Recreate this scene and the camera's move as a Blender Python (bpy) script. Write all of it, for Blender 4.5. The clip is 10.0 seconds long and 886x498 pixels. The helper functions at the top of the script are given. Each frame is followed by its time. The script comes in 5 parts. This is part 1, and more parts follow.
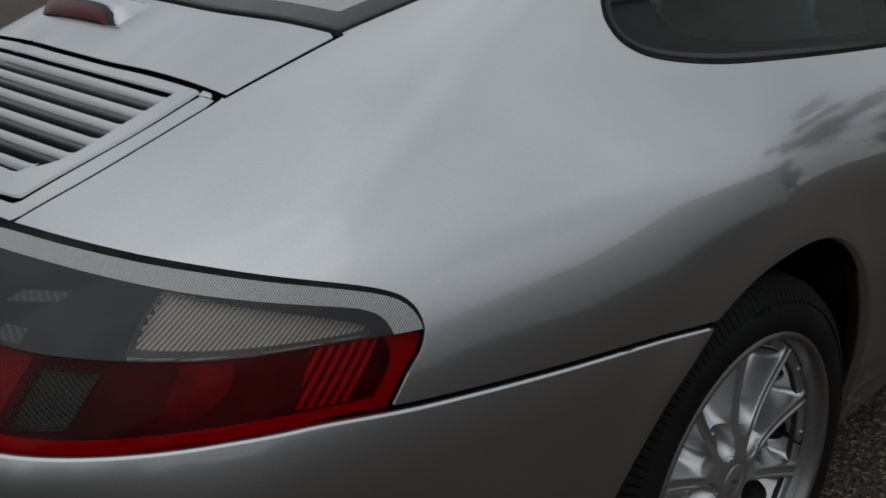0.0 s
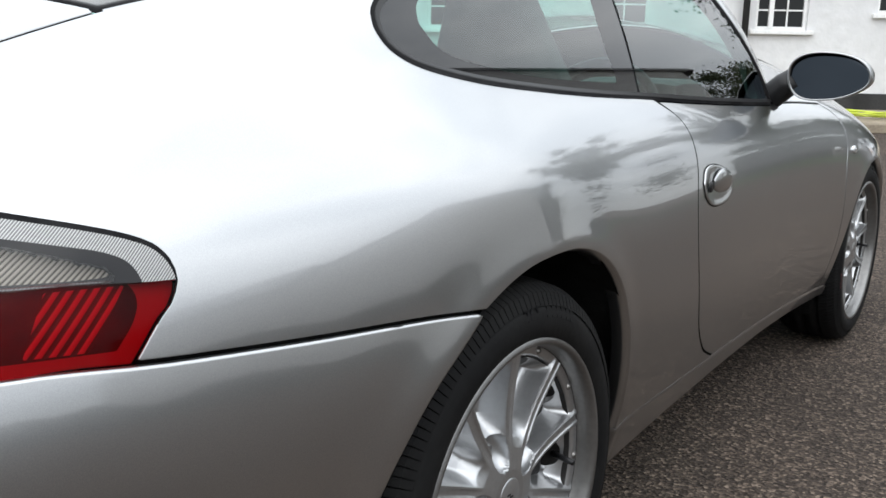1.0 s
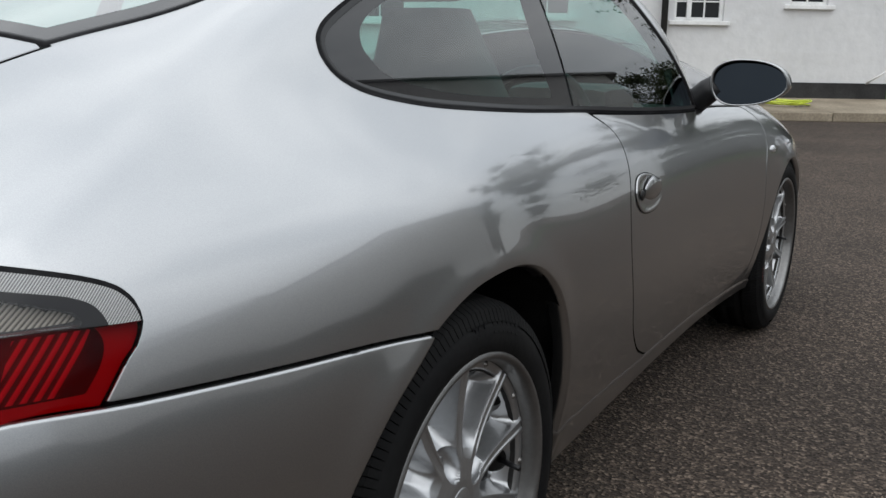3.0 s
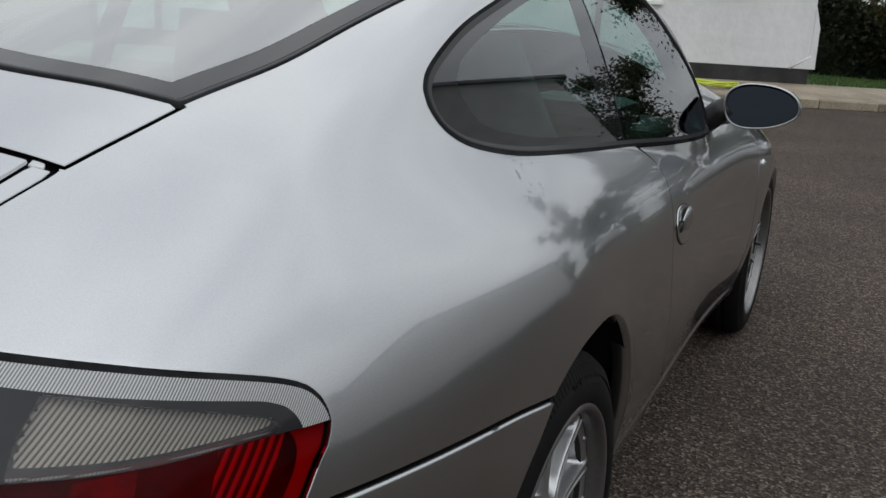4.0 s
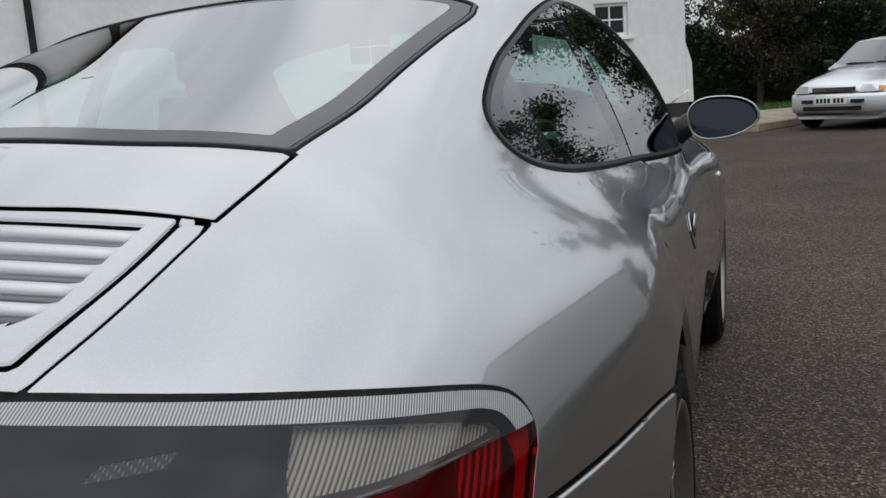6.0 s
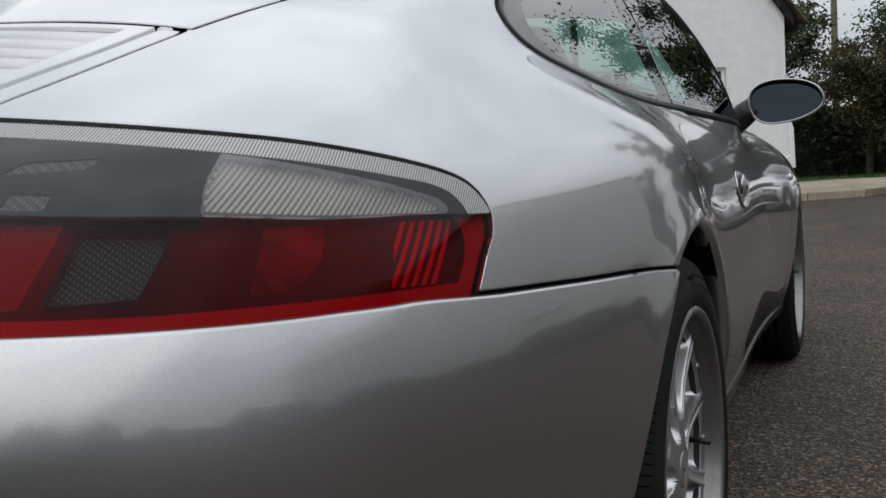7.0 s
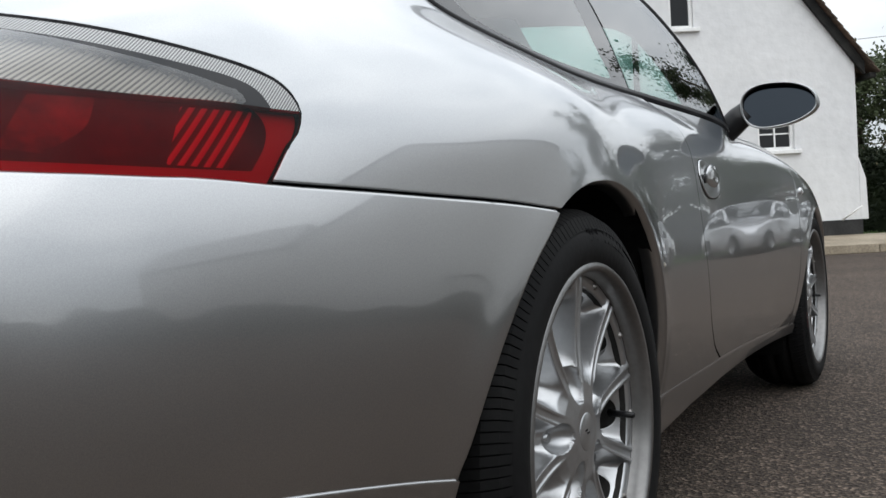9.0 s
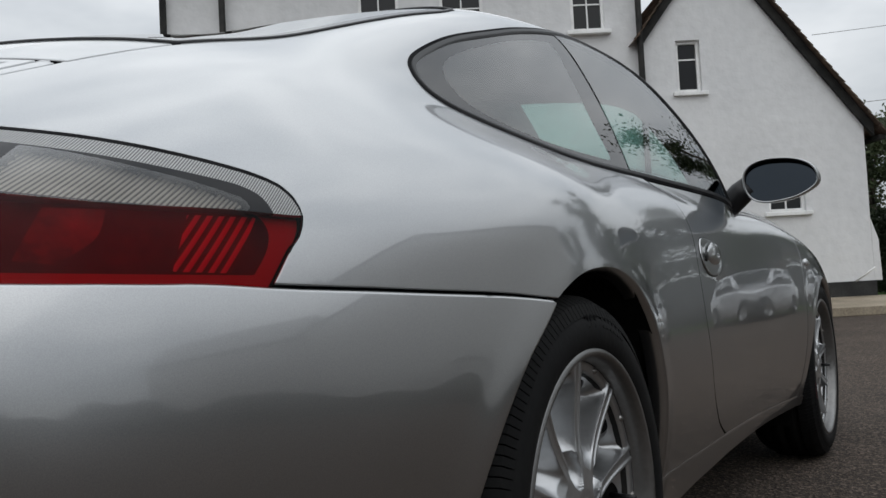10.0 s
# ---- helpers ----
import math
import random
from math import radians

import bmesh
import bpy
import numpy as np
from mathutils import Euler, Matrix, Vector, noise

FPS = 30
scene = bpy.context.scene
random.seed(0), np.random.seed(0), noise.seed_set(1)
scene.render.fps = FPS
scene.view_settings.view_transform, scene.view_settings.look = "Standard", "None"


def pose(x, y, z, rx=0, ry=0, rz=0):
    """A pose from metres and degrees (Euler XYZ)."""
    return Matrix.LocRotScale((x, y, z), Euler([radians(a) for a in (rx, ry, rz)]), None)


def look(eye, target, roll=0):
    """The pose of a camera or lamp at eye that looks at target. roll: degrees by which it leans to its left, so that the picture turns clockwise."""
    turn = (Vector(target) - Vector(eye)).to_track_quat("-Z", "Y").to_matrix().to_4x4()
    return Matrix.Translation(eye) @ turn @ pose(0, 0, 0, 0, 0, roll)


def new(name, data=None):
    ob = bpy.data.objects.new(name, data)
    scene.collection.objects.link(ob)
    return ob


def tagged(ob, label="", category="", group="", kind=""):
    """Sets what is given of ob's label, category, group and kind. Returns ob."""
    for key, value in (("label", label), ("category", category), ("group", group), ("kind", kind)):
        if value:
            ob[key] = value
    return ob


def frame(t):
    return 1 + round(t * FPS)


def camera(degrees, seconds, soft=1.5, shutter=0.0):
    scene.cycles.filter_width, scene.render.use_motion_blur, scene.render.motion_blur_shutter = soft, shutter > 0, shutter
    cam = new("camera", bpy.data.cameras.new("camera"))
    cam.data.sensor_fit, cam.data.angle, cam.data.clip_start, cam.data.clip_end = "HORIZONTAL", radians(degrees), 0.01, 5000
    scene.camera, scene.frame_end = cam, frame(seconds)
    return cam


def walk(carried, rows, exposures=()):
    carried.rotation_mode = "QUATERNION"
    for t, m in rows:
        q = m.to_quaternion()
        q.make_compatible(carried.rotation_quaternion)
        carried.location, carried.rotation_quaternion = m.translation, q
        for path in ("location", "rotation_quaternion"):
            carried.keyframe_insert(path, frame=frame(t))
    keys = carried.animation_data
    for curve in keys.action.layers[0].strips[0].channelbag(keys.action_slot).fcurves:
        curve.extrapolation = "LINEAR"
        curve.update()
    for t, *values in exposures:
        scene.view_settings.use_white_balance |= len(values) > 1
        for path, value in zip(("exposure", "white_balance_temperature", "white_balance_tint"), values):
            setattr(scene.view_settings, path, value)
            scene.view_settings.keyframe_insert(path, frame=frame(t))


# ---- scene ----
cam = camera(51.47, 10.0, shutter=.1)
PATH = [
    (0, (1.4816, -1.1347, 1.1937), (0.0674, 0.0875, 0.4821), -2.51),
    (0.5, (1.5333, -1.1026, 1.0803), (0.2732, 0.3264, 0.4718), 0.22),
    (1, (1.5242, -1.1380, 0.9893), (0.3846, 0.4521, 0.5735), 1.22),
    (1.5, (1.5464, -1.1347, 0.9876), (0.4718, 0.5171, 0.6463), 1.27),
    (2, (1.5610, -1.1206, 0.9828), (0.5212, 0.5499, 0.6245), 1.05),
    (2.2, (1.5644, -1.1176, 0.9814), (0.5323, 0.5561, 0.6164), 1.14),
    (3.3, (1.4385, -1.2201, 1.0877), (0.4643, 0.4647, 0.6266), 1.34),
    (3.5, (1.3638, -1.2440, 1.1180), (0.4400, 0.4672, 0.6507), 1.97),
    (4, (1.2451, -1.2897, 1.1723), (0.4155, 0.4563, 0.6592), 3.84),
    (4.5, (1.1581, -1.3265, 1.1633), (0.4055, 0.4520, 0.6429), 5.67),
    (5, (1.0717, -1.3802, 1.1572), (0.3746, 0.4458, 0.7335), 3.99),
    (5.2, (1.0555, -1.3923, 1.1612), (0.3731, 0.4494, 0.7835), 1.31),
    (6.3, (1.0052, -1.4336, 1.0523), (0.3445, 0.4221, 0.7062), -4.53),
    (6.5, (1.0248, -1.4287, 1.0068), (0.3308, 0.4214, 0.6980), -4.22),
    (7, (1.1337, -1.4077, 0.8069), (0.2807, 0.3935, 0.6396), -3.51),
    (7.5, (1.1939, -1.3706, 0.6779), (0.2270, 0.3758, 0.5557), -2.50),
    (8, (1.2414, -1.3559, 0.6203), (0.2158, 0.3592, 0.5405), -2.59),
    (8.5, (1.3050, -1.3121, 0.6244), (0.3301, 0.4322, 0.5411), -2.98),
    (9, (1.3616, -1.2953, 0.6368), (0.3667, 0.4394, 0.6018), -3.00),
    (9.5, (1.3893, -1.3066, 0.6532), (0.3547, 0.4037, 0.7200), -2.81),
    (10, (1.3959, -1.3150, 0.6767), (0.3836, 0.4072, 0.7717), -3.05),
]
walk(cam, [(t, look(eye, target, roll)) for t, eye, target, roll in PATH],
     exposures=[(0, -.8), (.5, .5), (1, .8), (1.5, .38), (2, .2), (3.5, 0), (4, -.2), (4.5, -.35), (5, -.15), (6.5, -.1), (7, -.05), (7.5, .4), (8, .2), (8.5, .52), (9, .42), (9.5, .12), (10, -.25)])

# ---- world, sun ----
world = bpy.data.worlds.new("overcast_sky")
scene.world = world
world.use_nodes = True
wn, wl = world.node_tree.nodes, world.node_tree.links
wn.clear()
w_out, w_bg = wn.new("ShaderNodeOutputWorld"), wn.new("ShaderNodeBackground")
w_sky = wn.new("ShaderNodeTexSky")
w_sky.sky_type, w_sky.sun_disc, w_sky.sun_elevation, w_sky.sun_rotation = "NISHITA", False, radians(48), radians(200)
w_dim = wn.new("ShaderNodeMix")
w_dim.data_type, w_dim.blend_type = "RGBA", "MULTIPLY"
w_dim.inputs[0].default_value = 1.0
w_dim.inputs[7].default_value = (.10, .10, .10, 1)
wl.new(w_sky.outputs[0], w_dim.inputs[6])
w_co, w_map = wn.new("ShaderNodeTexCoord"), wn.new("ShaderNodeMapping")
w_map.inputs["Scale"].default_value = (1.0, 1.0, 2.4)
wl.new(w_co.outputs["Generated"], w_map.inputs["Vector"])
w_cloud = wn.new("ShaderNodeTexNoise")
w_cloud.inputs["Scale"].default_value, w_cloud.inputs["Detail"].default_value, w_cloud.inputs["Roughness"].default_value = 2.8, 5.0, .55
wl.new(w_map.outputs[0], w_cloud.inputs["Vector"])
w_ramp = wn.new("ShaderNodeValToRGB")
w_ramp.color_ramp.elements[0].position, w_ramp.color_ramp.elements[0].color = .36, (.73, .78, .83, 1)
w_ramp.color_ramp.elements[1].position, w_ramp.color_ramp.elements[1].color = .64, (1.13, 1.17, 1.20, 1)
wl.new(w_cloud.outputs[0], w_ramp.inputs[0])
w_mix = wn.new("ShaderNodeMix")
w_mix.data_type = "RGBA"
w_mix.inputs[0].default_value = .9
wl.new(w_dim.outputs[2], w_mix.inputs[6])
wl.new(w_ramp.outputs[0], w_mix.inputs[7])
# an overcast sky is brighter overhead than at the horizon
w_xyz, w_up, w_grade = wn.new("ShaderNodeSeparateXYZ"), wn.new("ShaderNodeMapRange"), wn.new("ShaderNodeVectorMath")
wl.new(w_co.outputs["Generated"], w_xyz.inputs[0])
wl.new(w_xyz.outputs["Z"], w_up.inputs["Value"])
w_up.inputs["To Min"].default_value, w_up.inputs["To Max"].default_value = .60, 1.80
w_grade.operation = "SCALE"
wl.new(w_mix.outputs[2], w_grade.inputs[0])
wl.new(w_up.outputs[0], w_grade.inputs["Scale"])
wl.new(w_grade.outputs[0], w_bg.inputs[0])
w_bg.inputs[1].default_value = 1.05
wl.new(w_bg.outputs[0], w_out.inputs[0])

sun = new("sun", bpy.data.lights.new("sun", "SUN"))
sun.data.energy, sun.data.angle, sun.data.color = 0.6, radians(80), (1, .98, .95)
sun.matrix_world = look((6, -12, 16), (0, 0, 0))


# ---- materials ----
def material(name, colour, rough=.5, metal=0.0, coat=0.0, spec=.5):
    m = bpy.data.materials.new(name)
    m.use_nodes = True
    b = m.node_tree.nodes["Principled BSDF"]
    b.inputs["Base Color"].default_value = (*colour, 1)
    b.inputs["Roughness"].default_value, b.inputs["Metallic"].default_value = rough, metal
    b.inputs["Coat Weight"].default_value, b.inputs["Coat Roughness"].default_value = coat, .03
    b.inputs["Specular IOR Level"].default_value = spec
    return m


def speckle(m, low, high, scale, fine=None, bump=0.0, distance=.01, detail=6.0, stretch=(1, 1, 1), lo=.35, hi=.65, rough=None, grain=.5):
    """Two scales of colour variation and a fine relief, in metres."""
    n, l = m.node_tree.nodes, m.node_tree.links
    b = n["Principled BSDF"]
    co, mp = n.new("ShaderNodeTexCoord"), n.new("ShaderNodeMapping")
    mp.inputs["Scale"].default_value = stretch
    l.new(co.outputs["Object"], mp.inputs[0])
    t = n.new("ShaderNodeTexNoise")
    t.inputs["Scale"].default_value, t.inputs["Detail"].default_value = scale, detail
    l.new(mp.outputs[0], t.inputs["Vector"])
    r = n.new("ShaderNodeValToRGB")
    r.color_ramp.elements[0].position, r.color_ramp.elements[0].color = lo, (*low, 1)
    r.color_ramp.elements[1].position, r.color_ramp.elements[1].color = hi, (*high, 1)
    l.new(t.outputs[0], r.inputs[0])
    colour = r.outputs[0]
    t2 = n.new("ShaderNodeTexNoise")
    t2.inputs["Scale"].default_value, t2.inputs["Detail"].default_value = fine or scale * 12, 4.0
    l.new(mp.outputs[0], t2.inputs["Vector"])
    mix = n.new("ShaderNodeMix")
    mix.data_type, mix.blend_type = "RGBA", "OVERLAY"
    mix.inputs[0].default_value = grain
    l.new(colour, mix.inputs[6])
    l.new(t2.outputs[0], mix.inputs[7])
    l.new(mix.outputs[2], b.inputs["Base Color"])
    if rough:
        mr = n.new("ShaderNodeMapRange")
        mr.inputs["To Min"].default_value, mr.inputs["To Max"].default_value = rough
        l.new(t.outputs[0], mr.inputs["Value"])
        l.new(mr.outputs[0], b.inputs["Roughness"])
    if bump:
        bp = n.new("ShaderNodeBump")
        bp.inputs["Strength"].default_value, bp.inputs["Distance"].default_value = bump, distance
        l.new(t2.outputs[0], bp.inputs["Height"])
        l.new(bp.outputs[0], b.inputs["Normal"])
    return m


def glassy(name, tint, gloss_rough=.0, ior=1.5, gain=1.8, rise=4.0, clear=True):
    """A thin pane: tinted see-through with a mirror gloss that grows at grazing angles."""
    m = bpy.data.materials.new(name)
    m.use_nodes = True
    n, l = m.node_tree.nodes, m.node_tree.links
    n.clear()
    out, mix = n.new("ShaderNodeOutputMaterial"), n.new("ShaderNodeMixShader")
    tr, gl, lw = n.new("ShaderNodeBsdfTransparent" if clear else "ShaderNodeBsdfDiffuse"), n.new("ShaderNodeBsdfGlossy"), n.new("ShaderNodeLayerWeight")
    power, scale = n.new("ShaderNodeMath"), n.new("ShaderNodeMath")
    tr.inputs[0].default_value = (*tint, 1)
    gl.inputs["Roughness"].default_value = gloss_rough
    lw.inputs["Blend"].default_value = .5
    power.operation, scale.operation = "POWER", "MULTIPLY_ADD"
    power.inputs[1].default_value = rise
    f0 = ((ior - 1) / (ior + 1)) ** 2 * gain
    scale.inputs[1].default_value, scale.inputs[2].default_value = 1 - f0, f0
    l.new(lw.outputs["Facing"], power.inputs[0])
    l.new(power.outputs[0], scale.inputs[0])
    l.new(scale.outputs[0], mix.inputs[0])
    l.new(tr.outputs[0], mix.inputs[1])
    l.new(gl.outputs[0], mix.inputs[2])
    l.new(mix.outputs[0], out.inputs[0])
    return m


PAINT = material("silver_metallic_paint", (.42, .425, .43), .20, 1.0, 1.0)
_n, _l = PAINT.node_tree.nodes, PAINT.node_tree.links
_b = _n["Principled BSDF"]
_co, _fl, _cr, _dust, _dm = (_n.new(k) for k in ("ShaderNodeTexCoord", "ShaderNodeTexNoise", "ShaderNodeValToRGB", "ShaderNodeTexNoise", "ShaderNodeMapRange"))
_fl.inputs["Scale"].default_value, _fl.inputs["Detail"].default_value = 900, 1.0
_cr.color_ramp.elements[0].position, _cr.color_ramp.elements[0].color = .3, (.345, .35, .357, 1)
_cr.color_ramp.elements[1].position, _cr.color_ramp.elements[1].color = .7, (.395, .40, .407, 1)
_l.new(_co.outputs["Object"], _fl.inputs["Vector"])
_l.new(_fl.outputs[0], _cr.inputs[0])
_l.new(_cr.outputs[0], _b.inputs["Base Color"])
_dust.inputs["Scale"].default_value, _dust.inputs["Detail"].default_value = 5, 8.0
_l.new(_co.outputs["Object"], _dust.inputs["Vector"])
_dm.inputs["To Min"].default_value, _dm.inputs["To Max"].default_value = .27, .33
_l.new(_dust.outputs[0], _dm.inputs["Value"])
_l.new(_dm.outputs[0], _b.inputs["Roughness"])
_b.inputs["Coat Roughness"].default_value, _b.inputs["Coat IOR"].default_value = .006, 1.72

BLACK_RUBBER = speckle(material("black_rubber", (.012, .012, .013), .8, spec=.02), (.009, .009, .010), (.022, .022, .023), 9, 120, .15, .001)
SEAL = speckle(material("dark_grey_rubber_seal", (.014, .014, .015), .36, spec=.3), (.010, .010, .011), (.020, .020, .021), 9, 120, rough=(.26, .4))
BLACK_TRIM = material("black_trim", (.010, .010, .011), .4, spec=.3)
# near-black; also stands in for shade in the panel and grille gaps
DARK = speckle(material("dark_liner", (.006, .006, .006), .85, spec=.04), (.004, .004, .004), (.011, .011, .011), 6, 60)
TYRE = speckle(material("tyre_rubber", (.005, .005, .006), .7, spec=.14), (.0035, .0035, .004), (.008, .008, .008), 7, 90, .25, .002)
ALLOY = speckle(material("silver_alloy", (.36, .365, .375), .36, .85, .5), (.375, .382, .391), (.41, .417, .425), 4, 120, rough=(.28, .36), grain=.12)
RIM_LIP = speckle(material("dusty_silver_rim", (.2, .2, .2), .38, .85, .25), (.15, .148, .145), (.21, .208, .205), 5, 90, rough=(.34, .44), grain=.2)
# this colour holds brake dust and the shade behind the spokes
BARREL = speckle(material("dusty_shaded_wheel_barrel", (.02, .019, .018), .6, .3), (.012, .0115, .011), (.035, .033, .031), 14, 90)
STEEL = speckle(material("brake_steel", (.28, .27, .26), .4, .9), (.16, .15, .14), (.34, .33, .32), 22, 200)
CHROME = material("polished_chrome", (.75, .75, .76), .08, 1.0)
GREEN_GLASS = glassy("green_tinted_glass", (.54, .79, .735), 0, 1.5, 2.6, 3.1)
REAR_GLASS = glassy("heated_rear_glass", (.44, .63, .58), 0, 1.5, 4.0, 2.2)
FRIT = glassy("black_glass_border", (.014, .013, .014), .03, 1.5, .75, 4.5, False)
SIDE_FRIT = glassy("black_printed_glass_border", (.012, .012, .013), 0, 1.5, 1.9, 3.6, False)
MIRROR = material("mirror_glass", (.024, .029, .035), .02, 1.0)
LENS_RED = glassy("red_lamp_lens", (.56, .009, .042), .06, 1.45, .22)
LENS_DARK = glassy("dark_lamp_lens", (.50, .48, .47), .08, 1.45, .25, 4.5)
LENS_CLEAR = glassy("smoked_lamp_lens", (.62, .61, .61), .08, 1.45, 1.1, 2.4)


def ribbed(name, low, high, per_metre, rough, metal, slant, cross=0, bump=.6, lo=.35, hi=.65):
    """Moulded parallel ribs, as in lamp reflectors, laid out along the lamp in metres."""
    m = material(name, high, rough, metal)
    n, l = m.node_tree.nodes, m.node_tree.links
    b = n["Principled BSDF"]
    co, mp, wv, cr, bp = (n.new(k) for k in ("ShaderNodeTexCoord", "ShaderNodeMapping", "ShaderNodeTexWave", "ShaderNodeValToRGB", "ShaderNodeBump"))
    mp.inputs["Rotation"].default_value = (0, 0, radians(slant))
    l.new(co.outputs["UV"], mp.inputs[0])
    wv.inputs["Scale"].default_value, wv.inputs["Distortion"].default_value = per_metre * .31416, 0
    l.new(mp.outputs[0], wv.inputs["Vector"])
    height = wv.outputs["Fac"]
    if cross:
        w2, mul = n.new("ShaderNodeTexWave"), n.new("ShaderNodeMath")
        w2.bands_direction, mul.operation = "Y", "MULTIPLY"
        w2.inputs["Scale"].default_value = cross * .31416
        l.new(mp.outputs[0], w2.inputs["Vector"])
        l.new(height, mul.inputs[0])
        l.new(w2.outputs["Fac"], mul.inputs[1])
        height = mul.outputs[0]
    cr.color_ramp.elements[0].position, cr.color_ramp.elements[0].color = lo, (*low, 1)
    cr.color_ramp.elements[1].position, cr.color_ramp.elements[1].color = hi, (*high, 1)
    l.new(height, cr.inputs[0])
    l.new(cr.outputs[0], b.inputs["Base Color"])
    bp.inputs["Strength"].default_value, bp.inputs["Distance"].default_value = bump, .001
    l.new(height, bp.inputs["Height"])
    l.new(bp.outputs[0], b.inputs["Normal"])
    return m


STRIP = ribbed("pale_ribbed_strip", (.13, .13, .13), (.40, .40, .395), 400, .35, .2, 42)
BLOCK = ribbed("cream_ribbed_reflector", (.10, .09, .07), (.60, .565, .48), 240, .4, .0, 48, lo=.2, hi=.6)
SMOKE = material("smoked_reflector", (.022, .022, .024), .45, .2)
SMOKE_LENS = material("smoked_plastic_lens", (.012, .012, .0135), .10, 0, 0, .26)
BRAKE_RED = material("dark_red_lens", (.075, .004, .010), .32, 0, 0, .25)
RED_DARK = speckle(material("dark_red_bowl", (.08, .016, .016), .4, .1), (.018, .006, .006), (.10, .02, .02), 9, 60)
RED_MID = speckle(material("red_bulb_bowl", (.2, .05, .05), .3, .1), (.07, .015, .015), (.34, .08, .07), 22, 60)
RED_RIB = ribbed("ribbed_red_reflector", (.10, .02, .02), (.75, .45, .42), 105, .3, .2, 37)
RED_RIM = material("bright_red_rim", (.50, .27, .29), .4, .0)
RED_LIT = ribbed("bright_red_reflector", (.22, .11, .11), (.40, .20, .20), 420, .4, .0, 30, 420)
SMOKE_RIB = ribbed("faint_ribbed_reflector", (.012, .012, .013), (.07, .068, .063), 330, .4, .1, 42, 160, lo=.3, hi=.8)
MESH = ribbed("hatched_reflector", (.004, .004, .004), (.11, .10, .085), 330, .35, .1, 40, 260, lo=.35, hi=.8)

WHITEWASH = speckle(material("whitewashed_masonry", (.68, .68, .675), .85), (.62, .622, .626), (.69, .69, .69), .8, 5.5, .5, .03, lo=.25, hi=.65, grain=.22)
PLINTH = speckle(material("black_painted_plinth", (.015, .015, .015), .7), (.010, .010, .010), (.03, .03, .03), 3, 30, .4, .01)
WHITE_PAINT = speckle(material("white_gloss_paint", (.78, .78, .77), .35), (.70, .70, .69), (.82, .82, .81), 4, 40)
BLACK_PAINT = speckle(material("black_gloss_paint", (.012, .012, .012), .7, spec=.25), (.009, .009, .009), (.025, .024, .022), 5, 40)
CLAY = speckle(material("weathered_clay_tile", (.16, .10, .07), .9), (.06, .044, .035), (.15, .098, .068), 3, 25, .5, .01)
PANE = material("dark_window_pane", (.010, .011, .012), .04, 0, 0, .3)
# leaf colour darkened to carry the hedges' own shade
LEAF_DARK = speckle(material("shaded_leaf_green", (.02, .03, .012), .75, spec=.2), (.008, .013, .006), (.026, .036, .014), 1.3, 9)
LEAF_OLIVE = speckle(material("olive_brown_leaf", (.06, .052, .022), .7, spec=.25), (.022, .024, .010), (.075, .064, .026), 1.1, 9)
LEAF = speckle(material("leaf_green", (.05, .068, .03), .7, spec=.3), (.022, .034, .014), (.075, .095, .042), 1.6, 9)
BARK = speckle(material("bark", (.08, .06, .045), .9), (.05, .038, .03), (.12, .095, .07), 4, 40, .6, .02, stretch=(1, 1, .25))
GRASS = speckle(material("lawn_grass", (.06, .11, .025), .8), (.040, .085, .018), (.085, .15, .035), .8, 30, .6, .03)
PAVING = speckle(material("sandstone_paving", (.34, .29, .22), .85), (.19, .155, .11), (.32, .27, .20), 1.5, 30, .3, .006)
HOSE = material("yellow_green_hose", (.50, .58, .05), .4)
HATCH_PAINT = material("silver_hatchback_paint", (.60, .61, .63), .32, .5, .8)
AMBER = material("amber_indicator_lens", (.55, .20, .03), .12, 0, .8)
GREY_RENDER = speckle(material("grey_rendered_wall", (.55, .545, .53), .85), (.51, .505, .49), (.60, .595, .58), 1.2, 22, .4, .01)
SLATE = speckle(material("grey_roof_slate", (.24, .24, .245), .7), (.19, .19, .195), (.29, .29, .29), 2, 20, .4, .01)
SIDE_GLASS = material("dark_car_window", (.02, .024, .026), .03, 0, 1.0)
RED_MARK = material("faded_red_print", (.07, .008, .010), .7)
LAMP_GLASS = material("headlamp_glass", (.55, .56, .57), .1, .5, 1.0)
PLATE = material("number_plate_white", (.75, .75, .73), .4)
CLOTH = speckle(material("dark_leather", (.020, .021, .022), .55), (.015, .016, .017), (.035, .036, .037), 12, 120, .2, .001)

# tarmac with fine pale chippings
TARMAC = material("worn_tarmac", (.09, .08, .072), .9, spec=.25)
_n, _l = TARMAC.node_tree.nodes, TARMAC.node_tree.links
_b = _n["Principled BSDF"]
_co, _v, _r, _s, _sr, _m, _bp = (_n.new(k) for k in ("ShaderNodeTexCoord", "ShaderNodeTexVoronoi", "ShaderNodeValToRGB", "ShaderNodeTexNoise", "ShaderNodeValToRGB", "ShaderNodeMix", "ShaderNodeBump"))
_v.inputs["Scale"].default_value = 130
_l.new(_co.outputs["Object"], _v.inputs["Vector"])
_r.color_ramp.elements[0].position, _r.color_ramp.elements[0].color = .0, (.017, .0133, .0108, 1)
_r.color_ramp.elements[1].position, _r.color_ramp.elements[1].color = 1.0, (.21, .170, .138, 1)
_e = _r.color_ramp.elements.new(.55)
_e.color = (.052, .041, .034, 1)
_e = _r.color_ramp.elements.new(.86)
_e.color = (.104, .082, .067, 1)
_sep = _n.new("ShaderNodeSeparateColor")
_l.new(_v.outputs["Color"], _sep.inputs[0])
_l.new(_sep.outputs[0], _r.inputs[0])
